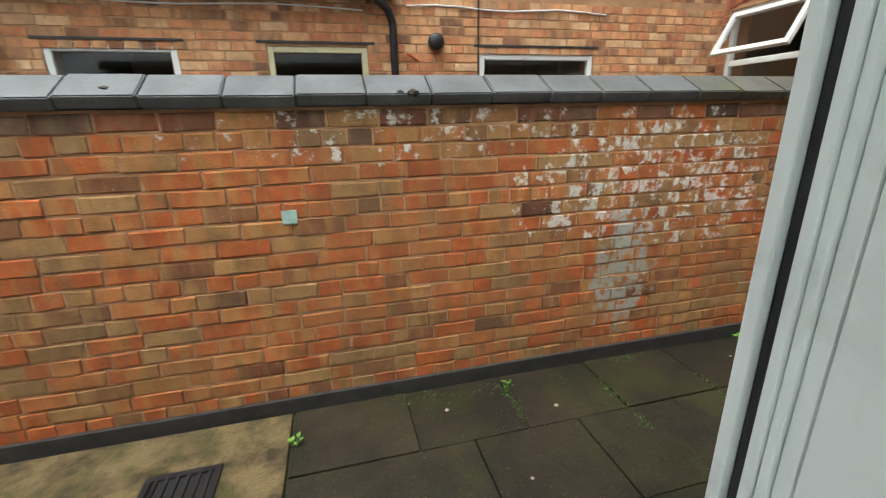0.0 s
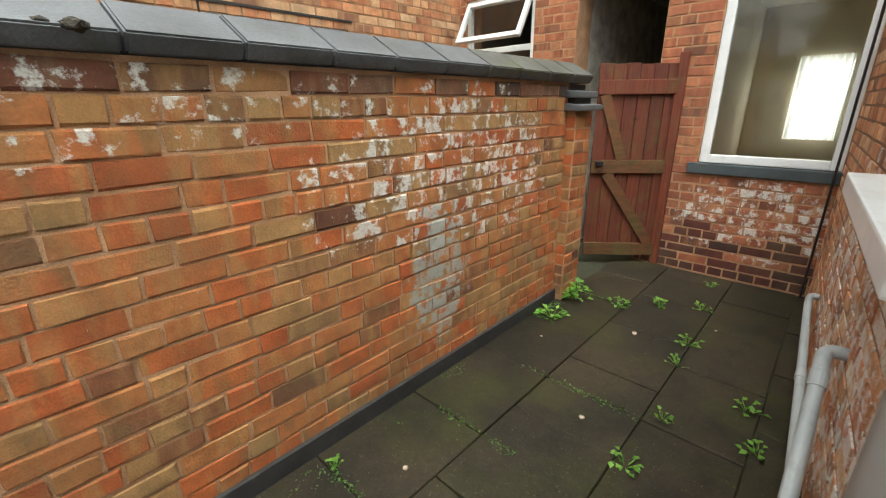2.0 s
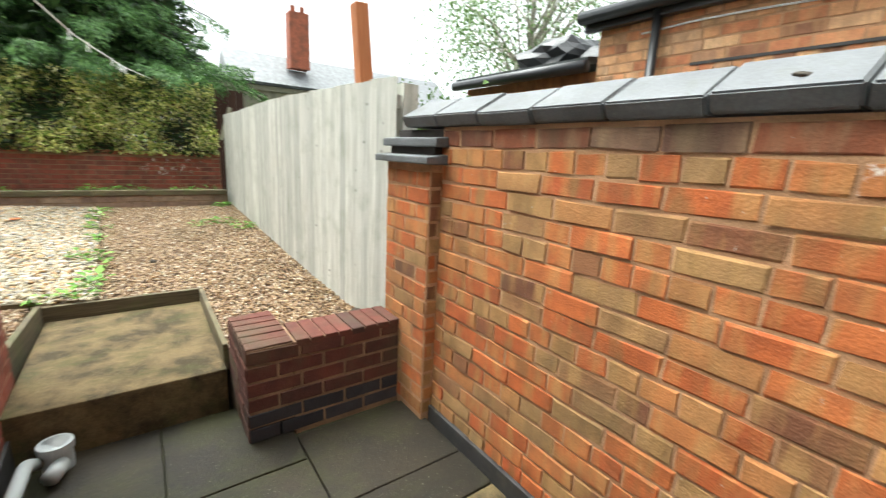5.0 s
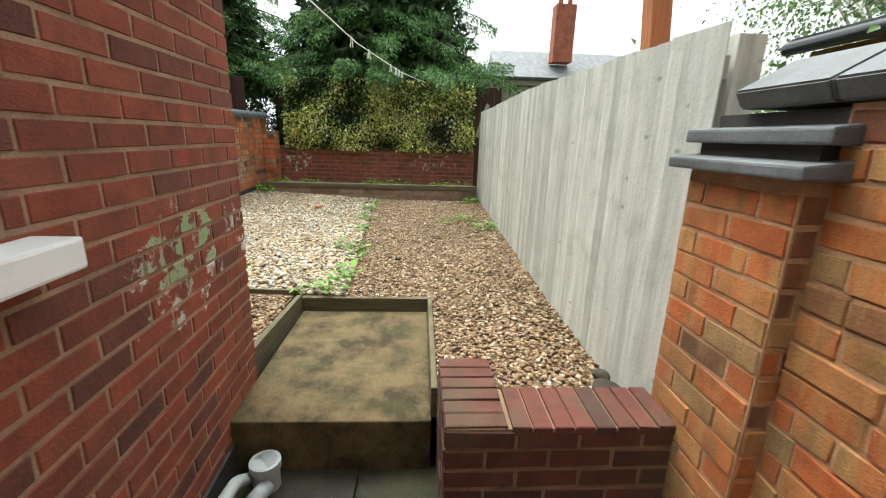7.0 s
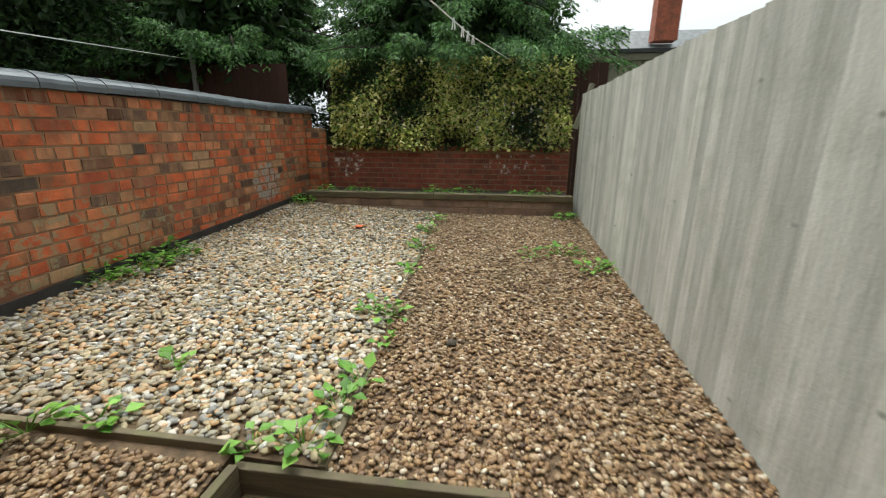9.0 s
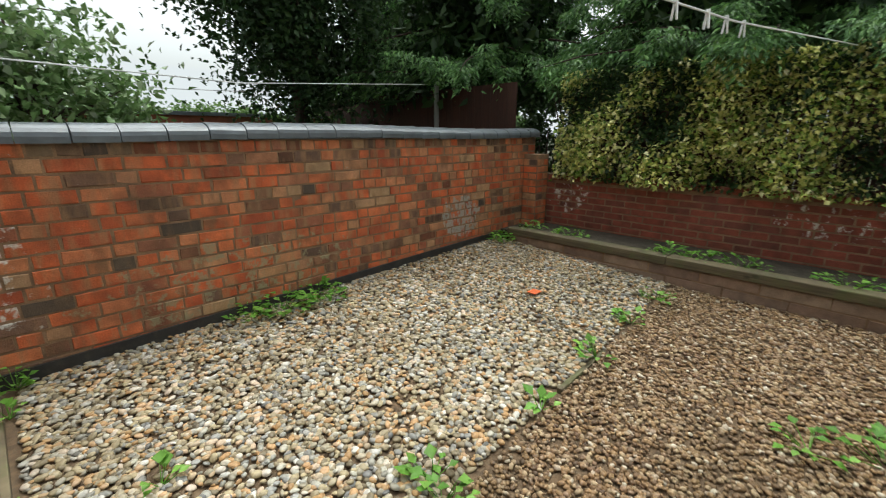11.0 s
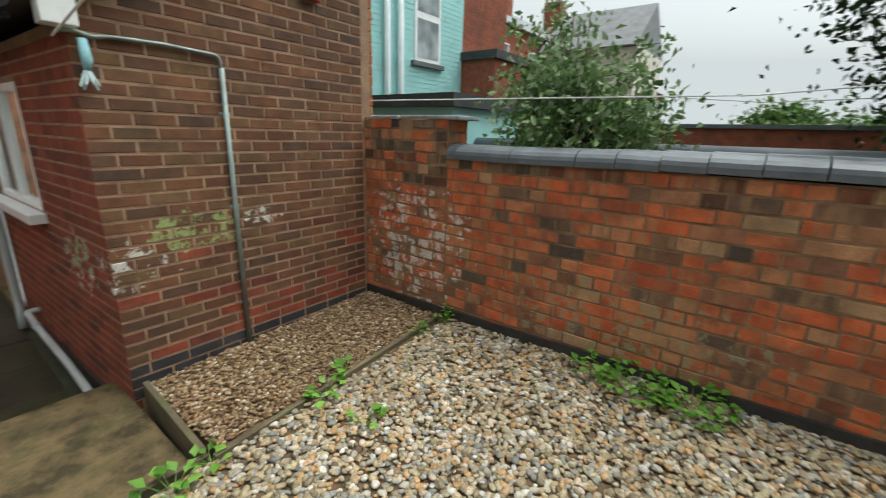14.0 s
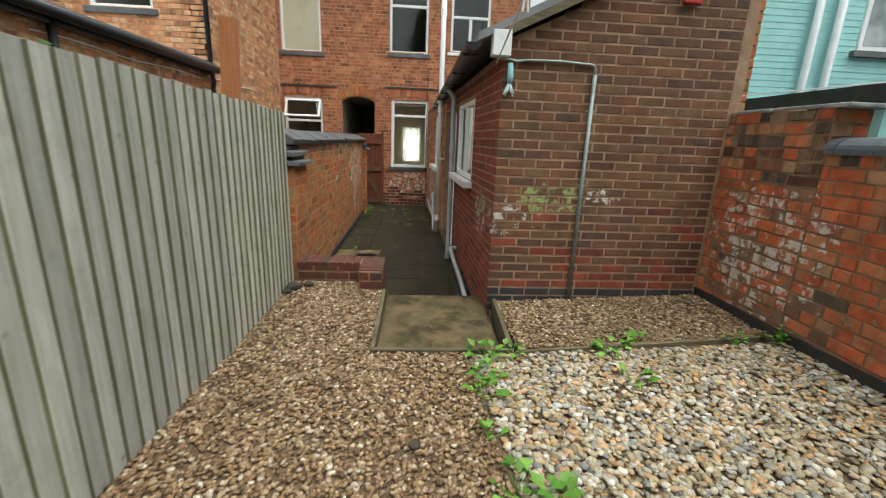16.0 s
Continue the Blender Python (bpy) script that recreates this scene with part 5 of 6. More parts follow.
# ---- neighbour's kitchen on the far side of the yard wall ----
NY = 4.15
nx = lambda x: 4.4 - x
N_HOLES = [(nx(2.79), nx(1.52), 1.0, 1.97), (nx(0.42), nx(-0.46), 1.0, 2.01), (nx(-1.17), nx(-2.13), 1.0, 2.0)]
nwall = wall_core("wall_neighbour", (4.4, NY), (-3.0, NY), 0.23, YARD - 0.1, 2.5, MORT, N_HOLES, "orange brick wall of the neighbouring house")
lay_bricks(nwall, (4.4, NY), (-3.0, NY), 1.0, 2.48, M_N, course=0.08, length=0.232, rough=1.0, bond="mixed", holes=N_HOLES, near=(0.5, NY, 1.9), seed=111)
NP = ((4.4, NY), (-3.0, NY))
window("window_8", *NP, *N_HOLES[0], "white upvc neighbour window seen over the wall", back=0.04)
cream_window = window("window_9", *NP, *N_HOLES[1], "cream painted neighbour window seen over the wall", back=0.04)
for q in cream_window.children:
    if q.name.startswith("window_frame"):
        q.data.materials[0] = plain_mat("cream_paint", srgb(206, 198, 160), 0.45, 0.12, 4.0)
window("window_10", *NP, *N_HOLES[2], "white upvc neighbour window seen over the wall", back=0.04)
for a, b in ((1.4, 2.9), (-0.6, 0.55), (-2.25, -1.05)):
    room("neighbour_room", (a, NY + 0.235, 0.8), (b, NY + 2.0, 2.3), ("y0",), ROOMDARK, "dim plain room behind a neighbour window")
    tagged(box("lintel", (a + 0.06, NY - 0.012, 2.03), (b - 0.06, NY + 0.02, 2.05), BITUMEN), "thin dark lintel edge over a window", "lintel", kind="structure")
nup = wall_core("wall_neighbour_upper", (4.4, NY + 0.004), (0.72, NY + 0.004), 0.23, 2.5, 5.6, MORT, (), "upper brick wall of the neighbouring house")
lay_bricks(nup, (4.4, NY + 0.004), (0.72, NY + 0.004), 2.5, 5.6, M_N, course=0.08, rough=1.0, bond="mixed", limit=0, seed=112)
W_HOLES = [(0.75, 1.7, 3.32, 4.7)]
nwest = wall_core("wall_neighbour_west", (0.72, NY + 0.004), (0.72, 8.2), 0.23, 2.3, 5.6, MORT, W_HOLES, "rear brick wall of the neighbouring house")
lay_bricks(nwest, (0.72, NY + 0.004), (0.72, 8.2), 2.3, 5.6, M_N, course=0.08, rough=1.0, bond="mixed", holes=W_HOLES, limit=0, seed=113)
window("window_11", (0.72, NY + 0.004), (0.72, 8.2), *W_HOLES[0], "white upstairs neighbour window", sill=0.09, sill_mat=SLATE)
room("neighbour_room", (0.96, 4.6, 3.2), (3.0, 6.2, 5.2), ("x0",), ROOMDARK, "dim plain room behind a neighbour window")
tagged(extrude_poly("neighbour_roof", [(-3.1, NY - 0.12, 2.52), (-3.1, NY - 0.12, 2.57), (-3.1, 8.2, 3.5), (-3.1, 8.2, 3.4)], (3.8, 0, 0), ROOFSLATE), "dark low roof of the neighbour's extension", "roof", kind="structure")
ngut = tagged(new("gutter"), "black plastic gutter and downpipe of the neighbouring extension", "gutter")
part("gutter_trough", tube_bm([(-3.1, NY - 0.16, 2.5), (0.66, NY - 0.16, 2.47)], 0.055, 12), BLACKPL, ngut, smooth=True)
part("gutter_board", box_bm((-3.1, NY - 0.1, 2.4), (0.7, NY - 0.03, 2.53), 0.004), BLACKPL, ngut)
part("downpipe_run", tube_bm(curve_pts([(0.45, NY - 0.15, 2.46), (0.62, NY - 0.1, 2.3), (0.66, NY - 0.06, 2.2), (0.66, NY - 0.06, 0.2)]), 0.036, 12), BLACKPL, ngut, smooth=True)
part("downpipe_run", tube_bm([(0.68, NY - 0.05, 5.6), (0.68, NY - 0.05, 2.4)], 0.036, 12), BLACKPL, ngut, smooth=True)
for x in (-2.45,):
    part("downpipe_run", tube_bm([(x, NY - 0.08, 2.45), (x, NY - 0.08, 0.0)], 0.036, 12), BLACKPL, ngut, smooth=True)
vent = tagged(new("flue_vent"), "round black flue terminal on the neighbour wall", "vent")
part("vent_cowl", tube_bm([(1.07, NY - 0.005, 2.06), (1.07, NY - 0.06, 2.06), (1.07, NY - 0.075, 2.06)], [0.075, 0.075, 0.06], 20), BLACKPL, vent, smooth=True)
tagged(part("overflow_pipe", tube_bm([(0.9, NY - 0.0, 1.9), (0.78, NY - 0.05, 1.96)], 0.012, 8), plain_mat("orange_copper", srgb(200, 110, 70), 0.5)), "small copper overflow pipe on the wall", "pipe")
for za, xa, xb in ((2.32, -2.6, 0.4), (2.36, 0.8, 2.9)):
    pts = [(xa + (xb - xa) * i / 8, NY - 0.014, za + 0.015 * math.sin(i * 1.3)) for i in range(9)]
    tagged(part("cable", tube_bm(pts, 0.007, 6), WHITEPIPE), "pale cable clipped along the brick wall", "cable")
tagged(part("cable", tube_bm([(1.5, NY - 0.014, 2.5), (1.5, NY - 0.014, 1.2)], 0.008, 6), BLACKPL), "thin dark cable down the brick wall", "cable")
# lean-to further along
lean = tagged(new("lean_to"), "low lean-to with black gutter and tarpaulin on its roof", "lean-to")
box("lean_wall", (-4.9, NY + 0.05, -0.2), (-3.02, 6.4, 2.1), M_H[1], lean)
extrude_poly("lean_roof", [(-4.95, NY - 0.1, 2.14), (-4.95, NY - 0.1, 2.2), (-4.95, 6.4, 2.55), (-4.95, 6.4, 2.45)], (1.92, 0, 0), FELT, lean)
part("lean_gutter", tube_bm([(-4.95, NY - 0.12, 2.12), (-3.02, NY - 0.12, 2.12)], 0.055, 10), BLACKPL, lean, smooth=True)
bm = bmesh.new()
bmesh.ops.create_icosphere(bm, subdivisions=3, radius=1.0)
for q in bm.verts:
    k = 1 + 0.35 * noise.noise(q.co * 2.2)
    q.co = Vector((q.co.x * 0.6 * k, q.co.y * 0.5 * k, max(-0.1, q.co.z * 0.26 * k)))
tarp = part("tarpaulin", bm, BLACKPL, None)
tarp.matrix_basis = pose(-4.0, 4.9, 2.38)
tagged(tarp, "crumpled black tarpaulin heaped on the lean-to roof", "tarpaulin")

# ---- beyond the south wall ----
def house_block(name, x0, x1, y0, y1, h, wall_mat, label, ridge=0.0, roof_mat=None, wins=(), axis="y"):
    root = tagged(new(name), label, "house")
    box("house_wall", (x0, y0, -0.3), (x1, y1, h), wall_mat, root)
    if ridge:
        if axis == "y":
            xm = (x0 + x1) / 2
            poly = [(x0 - 0.2, y0, h), (xm, y0, h + ridge), (x1 + 0.2, y0, h)]
            extrude_poly("roof", poly, (0, y1 - y0, 0), roof_mat or ROOFSLATE, root)
        else:
            ym = (y0 + y1) / 2
            poly = [(x0, y0 - 0.2, h), (x0, ym, h + ridge), (x0, y1 + 0.2, h)]
            extrude_poly("roof", poly, (x1 - x0, 0, 0), roof_mat or ROOFSLATE, root)
    else:
        box("roof", (x0 - 0.08, y0 - 0.08, h), (x1 + 0.08, y1 + 0.08, h + 0.16), FELT, root)
    for (wy, wz, ww, wh) in wins:
        w = part("house_window", box_bm((x0 - 0.03, wy - ww / 2, wz), (x0 + 0.04, wy + ww / 2, wz + wh), 0.01), UPVC, root)
        for k in range(2):
            box("pane", (x0 - 0.036, wy - ww / 2 + 0.07, wz + 0.07 + k * wh / 2), (x0 - 0.031, wy + ww / 2 - 0.07, wz + wh / 2 - 0.05 + k * wh / 2), WINDARK, w)
        box("sill", (x0 - 0.08, wy - ww / 2 - 0.08, wz - 0.08), (x0 + 0.02, wy + ww / 2 + 0.08, wz - 0.002), SLATE, w)
    return root


def far_window_mat():
    m = Mat("far_pane", 0.08)
    m.colour(m.mix(m.ramp(m.noise(1.5, 3), [(0.4, 0.0), (0.6, 1.0)]), (0.12, 0.15, 0.16), (0.4, 0.44, 0.45)))
    return m.m


WINDARK = far_window_mat()
REDFAR = brick_mat("far_red_brick", [(0.0, srgb(142, 78, 56)), (1.0, srgb(156, 88, 64))], False)


def brick_lines(parent, x, y0, y1, z0, z1, mat, pitch=0.085):
    """Raised courses on a far painted or red brick face."""
    bm = bmesh.new()
    z = z0
    while z < z1 - pitch:
        box_bm((x - 0.006, y0 + 0.01, z), (x, y1 - 0.01, z + pitch - 0.014), 0, bm)
        z += pitch
    return tagged(part("course", bm, mat, parent), kind="stuff")


teal = house_block("teal_house", -0.6, 4.4, -7.0, -2.9, 6.0, TEAL, "teal painted brick house with white windows and pipes", 2.0, wins=((-5.85, 3.0, 0.75, 1.55), (-5.6, 0.7, 0.9, 0.9)), axis="x")
brick_lines(teal, -0.6, -7.0, -2.9, 0.0, 6.0, TEAL)
for y in (-5.05, -4.72):
    part("drainpipe", tube_bm([(-0.68, y, 6.0), (-0.68, y, 2.7), (-0.68, y + 0.05, 0.0)], 0.05, 10), WHITEPIPE, teal, smooth=True)
orange = house_block("brick_house", 1.0, 8.0, -11.5, -7.02, 6.2, REDFAR, "red brick terraced house with a white arched window", 2.0, wins=((-8.3, 3.9, 0.95, 1.7),), axis="y")
brick_lines(orange, 1.0, -11.5, -7.02, 0, 6.2, REDFAR)
redl = house_block("red_extension", -1.4, 0.95, -8.65, -7.02, 3.2, REDFAR, "red brick extension with a black flat roof", 0.0)
brick_lines(redl, -1.4, -8.65, -7.02, 0, 3.15, REDFAR)
house_block("flat_shed", -2.9, -1.2, -5.4, -3.6, 2.05, TEAL, "low teal outhouse with a black felt roof", 0.0)
for i in range(5):
    y1 = -11.7 - i * 6.3
    hb = house_block("terrace_house", 2.4 + 0.1 * i, 9.5, y1 - 6.2, y1, 5.6, REDFAR if i % 2 == 0 else RENDER_W, "distant terraced house with slate roof and chimney", 2.2, wins=((y1 - 2.0, 3.4, 1.0, 1.6), (y1 - 4.6, 3.4, 1.0, 1.6)))
    box("chimney", (5.0, y1 - 0.9, 7.0), (6.0, y1 - 0.1, 9.2), REDFAR, hb)
house_block("rendered_house", -1.6, 2.2, -20.5, -16.5, 5.0, RENDER_W, "cream rendered house wing with slate roof", 1.8, wins=((-18.2, 2.8, 0.9, 1.4),), axis="x")
w2 = tagged(box("wall_far_garden", (-12.0, -4.35, -0.2), (-2.6, -4.13, 1.52), REDFAR), "next garden's brick wall with a rounded coping", "wall", kind="structure")
part("coping_far", tube_bm([(-12.0, -4.24, 1.55), (-2.6, -4.24, 1.55)], 0.14, 12), BLUECOPE, w2, smooth=True)
w3 = tagged(box("wall_far_red", (-14.0, -8.6, -0.2), (-1.0, -8.38, 1.95), REDFAR), "long red brick garden wall further off", "wall", kind="structure")
box("coping_far", (-14.0, -8.66, 1.952), (-1.0, -8.32, 2.02), BLUECOPE, w3)

# clothes lines
for pts in ([(-3.33, -1.84, 1.98), (-6.0, -2.7, 2.02), (-9.05, -3.52, 2.3)], [(-3.4, -4.3, 2.3), (-6.0, -5.2, 2.15), (-9.0, -6.0, 2.3)]):
    tagged(part("clothes_line", tube_bm(pts, 0.005, 6), ROPE), "thin white clothes line strung over the gardens", "clothes line")
line = tagged(part("clothes_line", tube_bm([(-3.35, 0.2, 2.12), (-5.2, 0.42, 2.08), (-7.15, 0.7, 2.13), (-9.9, 1.15, 2.3)], 0.005, 6), ROPE), "white clothes line from the gable to the back fence", "clothes line")
peg0 = tagged(new("clothes_peg"), "white plastic clothes peg clipped on the line", "peg", "pegs on the line")
for s in (-1, 1):
    part("peg_leg", box_bm((-0.006, s * 0.004 - 0.004, -0.07), (0.006, s * 0.004 + 0.004, 0.012), 0.002, m=Matrix.Rotation(s * 0.1, 4, "X")), PEG, peg0)
peg0.matrix_basis = pose(-6.55, 0.615, 2.118)
for x, y, z in ((-6.85, 0.657, 2.125), (-7.05, 0.686, 2.13), (-7.25, 0.717, 2.137), (-5.6, 0.478, 2.092), (-5.05, 0.402, 2.083)):
    copy_thing(peg0, pose(x, y, z, 0, 0, r.uniform(-30, 30)))

# ---- dark fence, shed and far house behind ----
dfence = tagged(new("dark_fence"), "tall dark brown panel fence in shade", "fence")
y = -2.15
while y > -7.0:
    box("fence_board", (-9.33 + r.uniform(-0.004, 0.004), y - 0.14, 0.0), (-9.31, y, 2.25), DARKFENCE, dfence)
    y -= 0.145
y = -2.0
while y < 2.6:
    box("fence_board", (-10.45 + r.uniform(-0.004, 0.004), y, 0.0), (-10.43, y + 0.14, 2.35), DARKFENCE, dfence)
    y += 0.145
tagged(box("concrete_post", (-9.2, -3.54, 0.0), (-9.15, -3.49, 2.45), plain_mat("post_concrete", (0.3, 0.29, 0.27), 0.9, 0.2)), "slim concrete post carrying a clothes line", "post")
shed = tagged(new("garden_shed"), "old grey boarded outbuilding with a felt roof edge", "shed")
y = 2.3
while y < 7.0:
    box("shed_board", (-12.02 + r.uniform(-0.004, 0.004), y, 0.0), (-12.0, y + 0.135, 2.62), SHEDWOOD, shed)
    y += 0.14
box("shed_body", (-14.5, 2.3, 0.0), (-12.03, 7.0, 2.6), SHEDWOOD, shed)
box("shed_fascia", (-11.98, 2.2, 2.6), (-11.94, 7.1, 2.72), SHEDWOOD, shed, "grey timber fascia")
box("shed_roof", (-14.6, 2.2, 2.722), (-11.9, 7.1, 2.79), FELT, shed)
farh = house_block("far_house", -42.0, -34.0, 6.5, 26.0, 4.9, REDFAR, "far house with grey slate roof and brick chimney", 3.4)
box("chimney", (-36.6, 10.9, 7.2), (-35.5, 12.4, 11.2), REDFAR, farh)
for y in (11.3, 12.0):
    part("chimney_pot", tube_bm([(-36.0, y, 11.2), (-36.0, y, 11.7)], 0.18, 10), REDFAR, farh)


# ---- vegetation ----
def branch_tree(name, root_at, height, trunk_r, crown, leaves, leaf_size, mat, label, seed, bark=BARK, stems=1, spread=0.5, shape=0.55, clumps=40, droop=0.0, tight=0.27):
    """A tapered trunk with limbs and a crown of many single leaves in uneven clumps. crown: centre and radii."""
    rr = np.random.default_rng(seed)
    root = tagged(new(name), label, "tree" if height > 3.2 else "shrub")
    root.matrix_basis = pose(*root_at)
    c0, rad = np.array(crown[0], float), np.array(crown[1], float)
    tops = []
    for k in range(clumps):
        d = rr.normal(size=3)
        d /= np.linalg.norm(d)
        tops.append(c0 + d * rad * rr.uniform(0.35, 1.0) ** 0.6)
    bm = bmesh.new()
    for s in range(stems):
        ang = 6.28 * s / stems + rr.uniform(0, 1)
        lean = np.array([math.cos(ang), math.sin(ang), 0]) * spread * (0.25 if stems > 1 else 0.06)
        p = [np.array([0, 0, 0]) + lean * 0.1, np.array([0, 0, height * 0.3]) + lean * 0.7, np.array([c0[0] * 0.6, c0[1] * 0.6, c0[2] * 0.8]) + lean, c0 + lean + np.array([0, 0, rad[2] * 0.7])]
        tube_bm([tuple(q) for q in p], [trunk_r, trunk_r * 0.75, trunk_r * 0.5, trunk_r * 0.15], 8, bm)
    part("trunk", bm, bark, root, smooth=True)
    bm = bmesh.new()
    for t in tops[: max(10, clumps * 2 // 3)]:
        a = np.array([c0[0] * 0.5, c0[1] * 0.5, c0[2] - rad[2] * rr.uniform(0.1, 0.9)])
        mid = (a + t) / 2 + np.array([0, 0, 0.12 * rad[2]])
        tube_bm([tuple(a), tuple(mid), tuple(t)], [trunk_r * 0.3, trunk_r * 0.2, trunk_r * 0.06], 5, bm)
    part("limb", bm, bark, root, smooth=True)
    pick = rr.integers(0, clumps, leaves)
    size = rad * tight
    cen = np.array(tops)[pick] + rr.normal(size=(leaves, 3)) * size * rr.uniform(0.5, 1.1, size=(leaves, 1))
    nrm = rr.normal(size=(leaves, 3)) + np.array([0, 0, -0.5 - droop])
    leaf_cloud("crown", cen, nrm, leaf_size * rr.uniform(0.6, 1.25, leaves), mat, root, shape, seed=seed)
    return root


branch_tree("shrub", (-4.6, -3.2, -0.3), 3.0, 0.05, ((-0.05, 0, 2.0), (0.72, 0.6, 0.7)), 5600, 0.082, LEAF_GREY, "leafy grey-green shrub showing over the garden wall", 11, stems=5, clumps=46)
branch_tree("shrub", (-4.5, -3.3, -0.3), 2.9, 0.03, ((0.0, 0, 2.75), (0.85, 0.6, 0.5)), 700, 0.075, LEAF_GREY, "sparse tall shoots rising from a shrub", 12, stems=4, clumps=26, tight=0.13)
branch_tree("shrub", (-1.6, -9.0, -0.3), 3.0, 0.06, ((0, 0, 1.4), (1.6, 0.9, 0.8)), 5000, 0.14, LEAF, "bright green bush in a garden further off", 13, stems=3, clumps=30)
branch_tree("tree", (-7.7, -5.0, -0.3), 5.0, 0.09, ((0, 0, 4.2), (1.35, 1.2, 1.9)), 34000, 0.095, LEAF_DARK, "dark evergreen tree with twin stems behind the wall", 14, stems=2, clumps=80)
branch_tree("shrub", (-8.2, -6.2, -0.3), 2.6, 0.05, ((0, 0, 1.6), (1.0, 0.8, 0.6)), 4000, 0.1, LEAF, "mixed green bushes in the gardens behind", 15, stems=3, clumps=30)
branch_tree("birch_tree", (-8.2, 8.6, -0.3), 7.0, 0.12, ((0, 0, 5.0), (2.6, 2.0, 2.8)), 11000, 0.1, LEAF_GREY, "pale-barked birch tree with light airy foliage", 16, BIRCHBARK, clumps=60, droop=0.5)
# this dark bush is added to fill the corner's conifer shade
branch_tree("shrub", (-9.85, -2.1, -0.2), 2.2, 0.04, ((0, 0, 1.35), (0.42, 0.5, 0.75)), 5000, 0.07, LEAF_DARK, "added dark bush standing for conifer shade in the corner", 18, stems=4, clumps=36)
branch_tree("shrub", (-5.2, 3.3, -0.3), 2.6, 0.05, ((0, 0, 1.55), (1.6, 0.6, 0.75)), 5200, 0.08, LEAF, "dense green bush behind the fence and lean-to", 17, stems=3, clumps=40)
for i, (x, y) in enumerate(((-8, -30), (-16, -34), (-24, -30), (-30, -20))):
    branch_tree("tree", (x, y, -0.3), 6.0, 0.2, ((0, 0, 2.3), (4.0, 3.0, 1.6)), 5000, 0.4, LEAF, "distant green garden tree", 30 + i, clumps=36)


def conifer(root_at, height, reach, seed, label, boughs=300):
    """A broad conifer: drooping boughs hung with flat sprays."""
    rr = np.random.default_rng(seed)
    root = tagged(new("conifer"), label, "tree")
    root.matrix_basis = pose(*root_at)
    part("trunk", tube_bm([(0, 0, 0), (0.05, 0, height * 0.4), (0, 0.05, height * 0.75), (0, 0, height)], [0.26, 0.2, 0.12, 0.03], 10), BARK, root, smooth=True)
    bm = bmesh.new()
    cen, nrm, siz = [], [], []
    for k in range(boughs):
        z0 = 2.3 + (height - 2.6) * rr.uniform(0, 1) ** 1.5
        ang = rr.uniform(0, 2 * math.pi)
        ln = reach * (1 - 0.8 * (z0 - 2.3) / (height - 2.3)) * rr.uniform(0.5, 1.0)
        d = np.array([math.cos(ang), math.sin(ang), 0])
        rise = rr.uniform(0.0, 0.25)
        path = [np.array([0, 0, z0]) + d * ln * t + np.array([0, 0, ln * (rise * t - 0.34 * t * t)]) for t in (0, 0.3, 0.6, 0.85, 1.0)]
        if path[-1][2] < 2.45:
            lift = 2.45 + rr.uniform(0, 0.5) - path[-1][2]
            path = [p + np.array([0, 0, lift * t]) for p, t in zip(path, (0, 0.3, 0.6, 0.85, 1.0))]
        if k < 120:
            tube_bm([tuple(q) for q in path], [0.035, 0.025, 0.016, 0.01, 0.004], 5, bm)
        n = int(150 + 190 * ln)
        t = rr.uniform(0.22, 1.0, n)
        idx = np.clip((t * 4).astype(int), 0, 3)
        pp = np.array(path)
        w = (t * 4 - idx)[:, None]
        base = pp[idx] * (1 - w) + pp[idx + 1] * w
        side = np.array([-d[1], d[0], 0])
        off = rr.normal(size=n) * 0.2 * (1.25 - t)
        cen.append(base + side * off[:, None] + np.array([0, 0, 1]) * (-np.abs(rr.normal(size=n)) * 0.12)[:, None])
        nrm.append(d * 0.8 + side * (np.sign(off) * rr.uniform(0.3, 1.0, n))[:, None] + np.array([0, 0, -0.75]) + rr.normal(size=(n, 3)) * 0.35)
        siz.append(rr.uniform(0.04, 0.11, n))
    part("bough", bm, BARK, root, smooth=True)
    cen, nrm, siz = np.concatenate(cen), np.concatenate(nrm), np.concatenate(siz)
    leaf_cloud("foliage", cen, nrm, siz, NEEDLE, root, 0.3, 0.15, seed, flat=0.3)
    # core leaves in a dark tone: the crown's inner shade put into colour
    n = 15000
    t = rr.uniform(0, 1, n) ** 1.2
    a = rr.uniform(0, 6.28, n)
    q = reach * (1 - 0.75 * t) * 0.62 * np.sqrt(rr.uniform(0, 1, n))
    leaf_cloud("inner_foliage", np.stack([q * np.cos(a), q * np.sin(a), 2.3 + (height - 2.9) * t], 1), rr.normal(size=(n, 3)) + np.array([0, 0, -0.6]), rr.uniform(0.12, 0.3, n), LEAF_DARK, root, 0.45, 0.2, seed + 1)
    return root


conifer((-11.9, 0.1, -0.2), 9.5, 3.7, 41, "broad dark green conifer with drooping boughs over the bed")
conifer((-10.9, -4.0, -0.2), 9.0, 3.1, 42, "dark green conifer beside the brown fence", 230)
conifer((-12.2, -7.4, -0.2), 9.0, 3.2, 43, "dark green conifer further along the brown fence", 130)

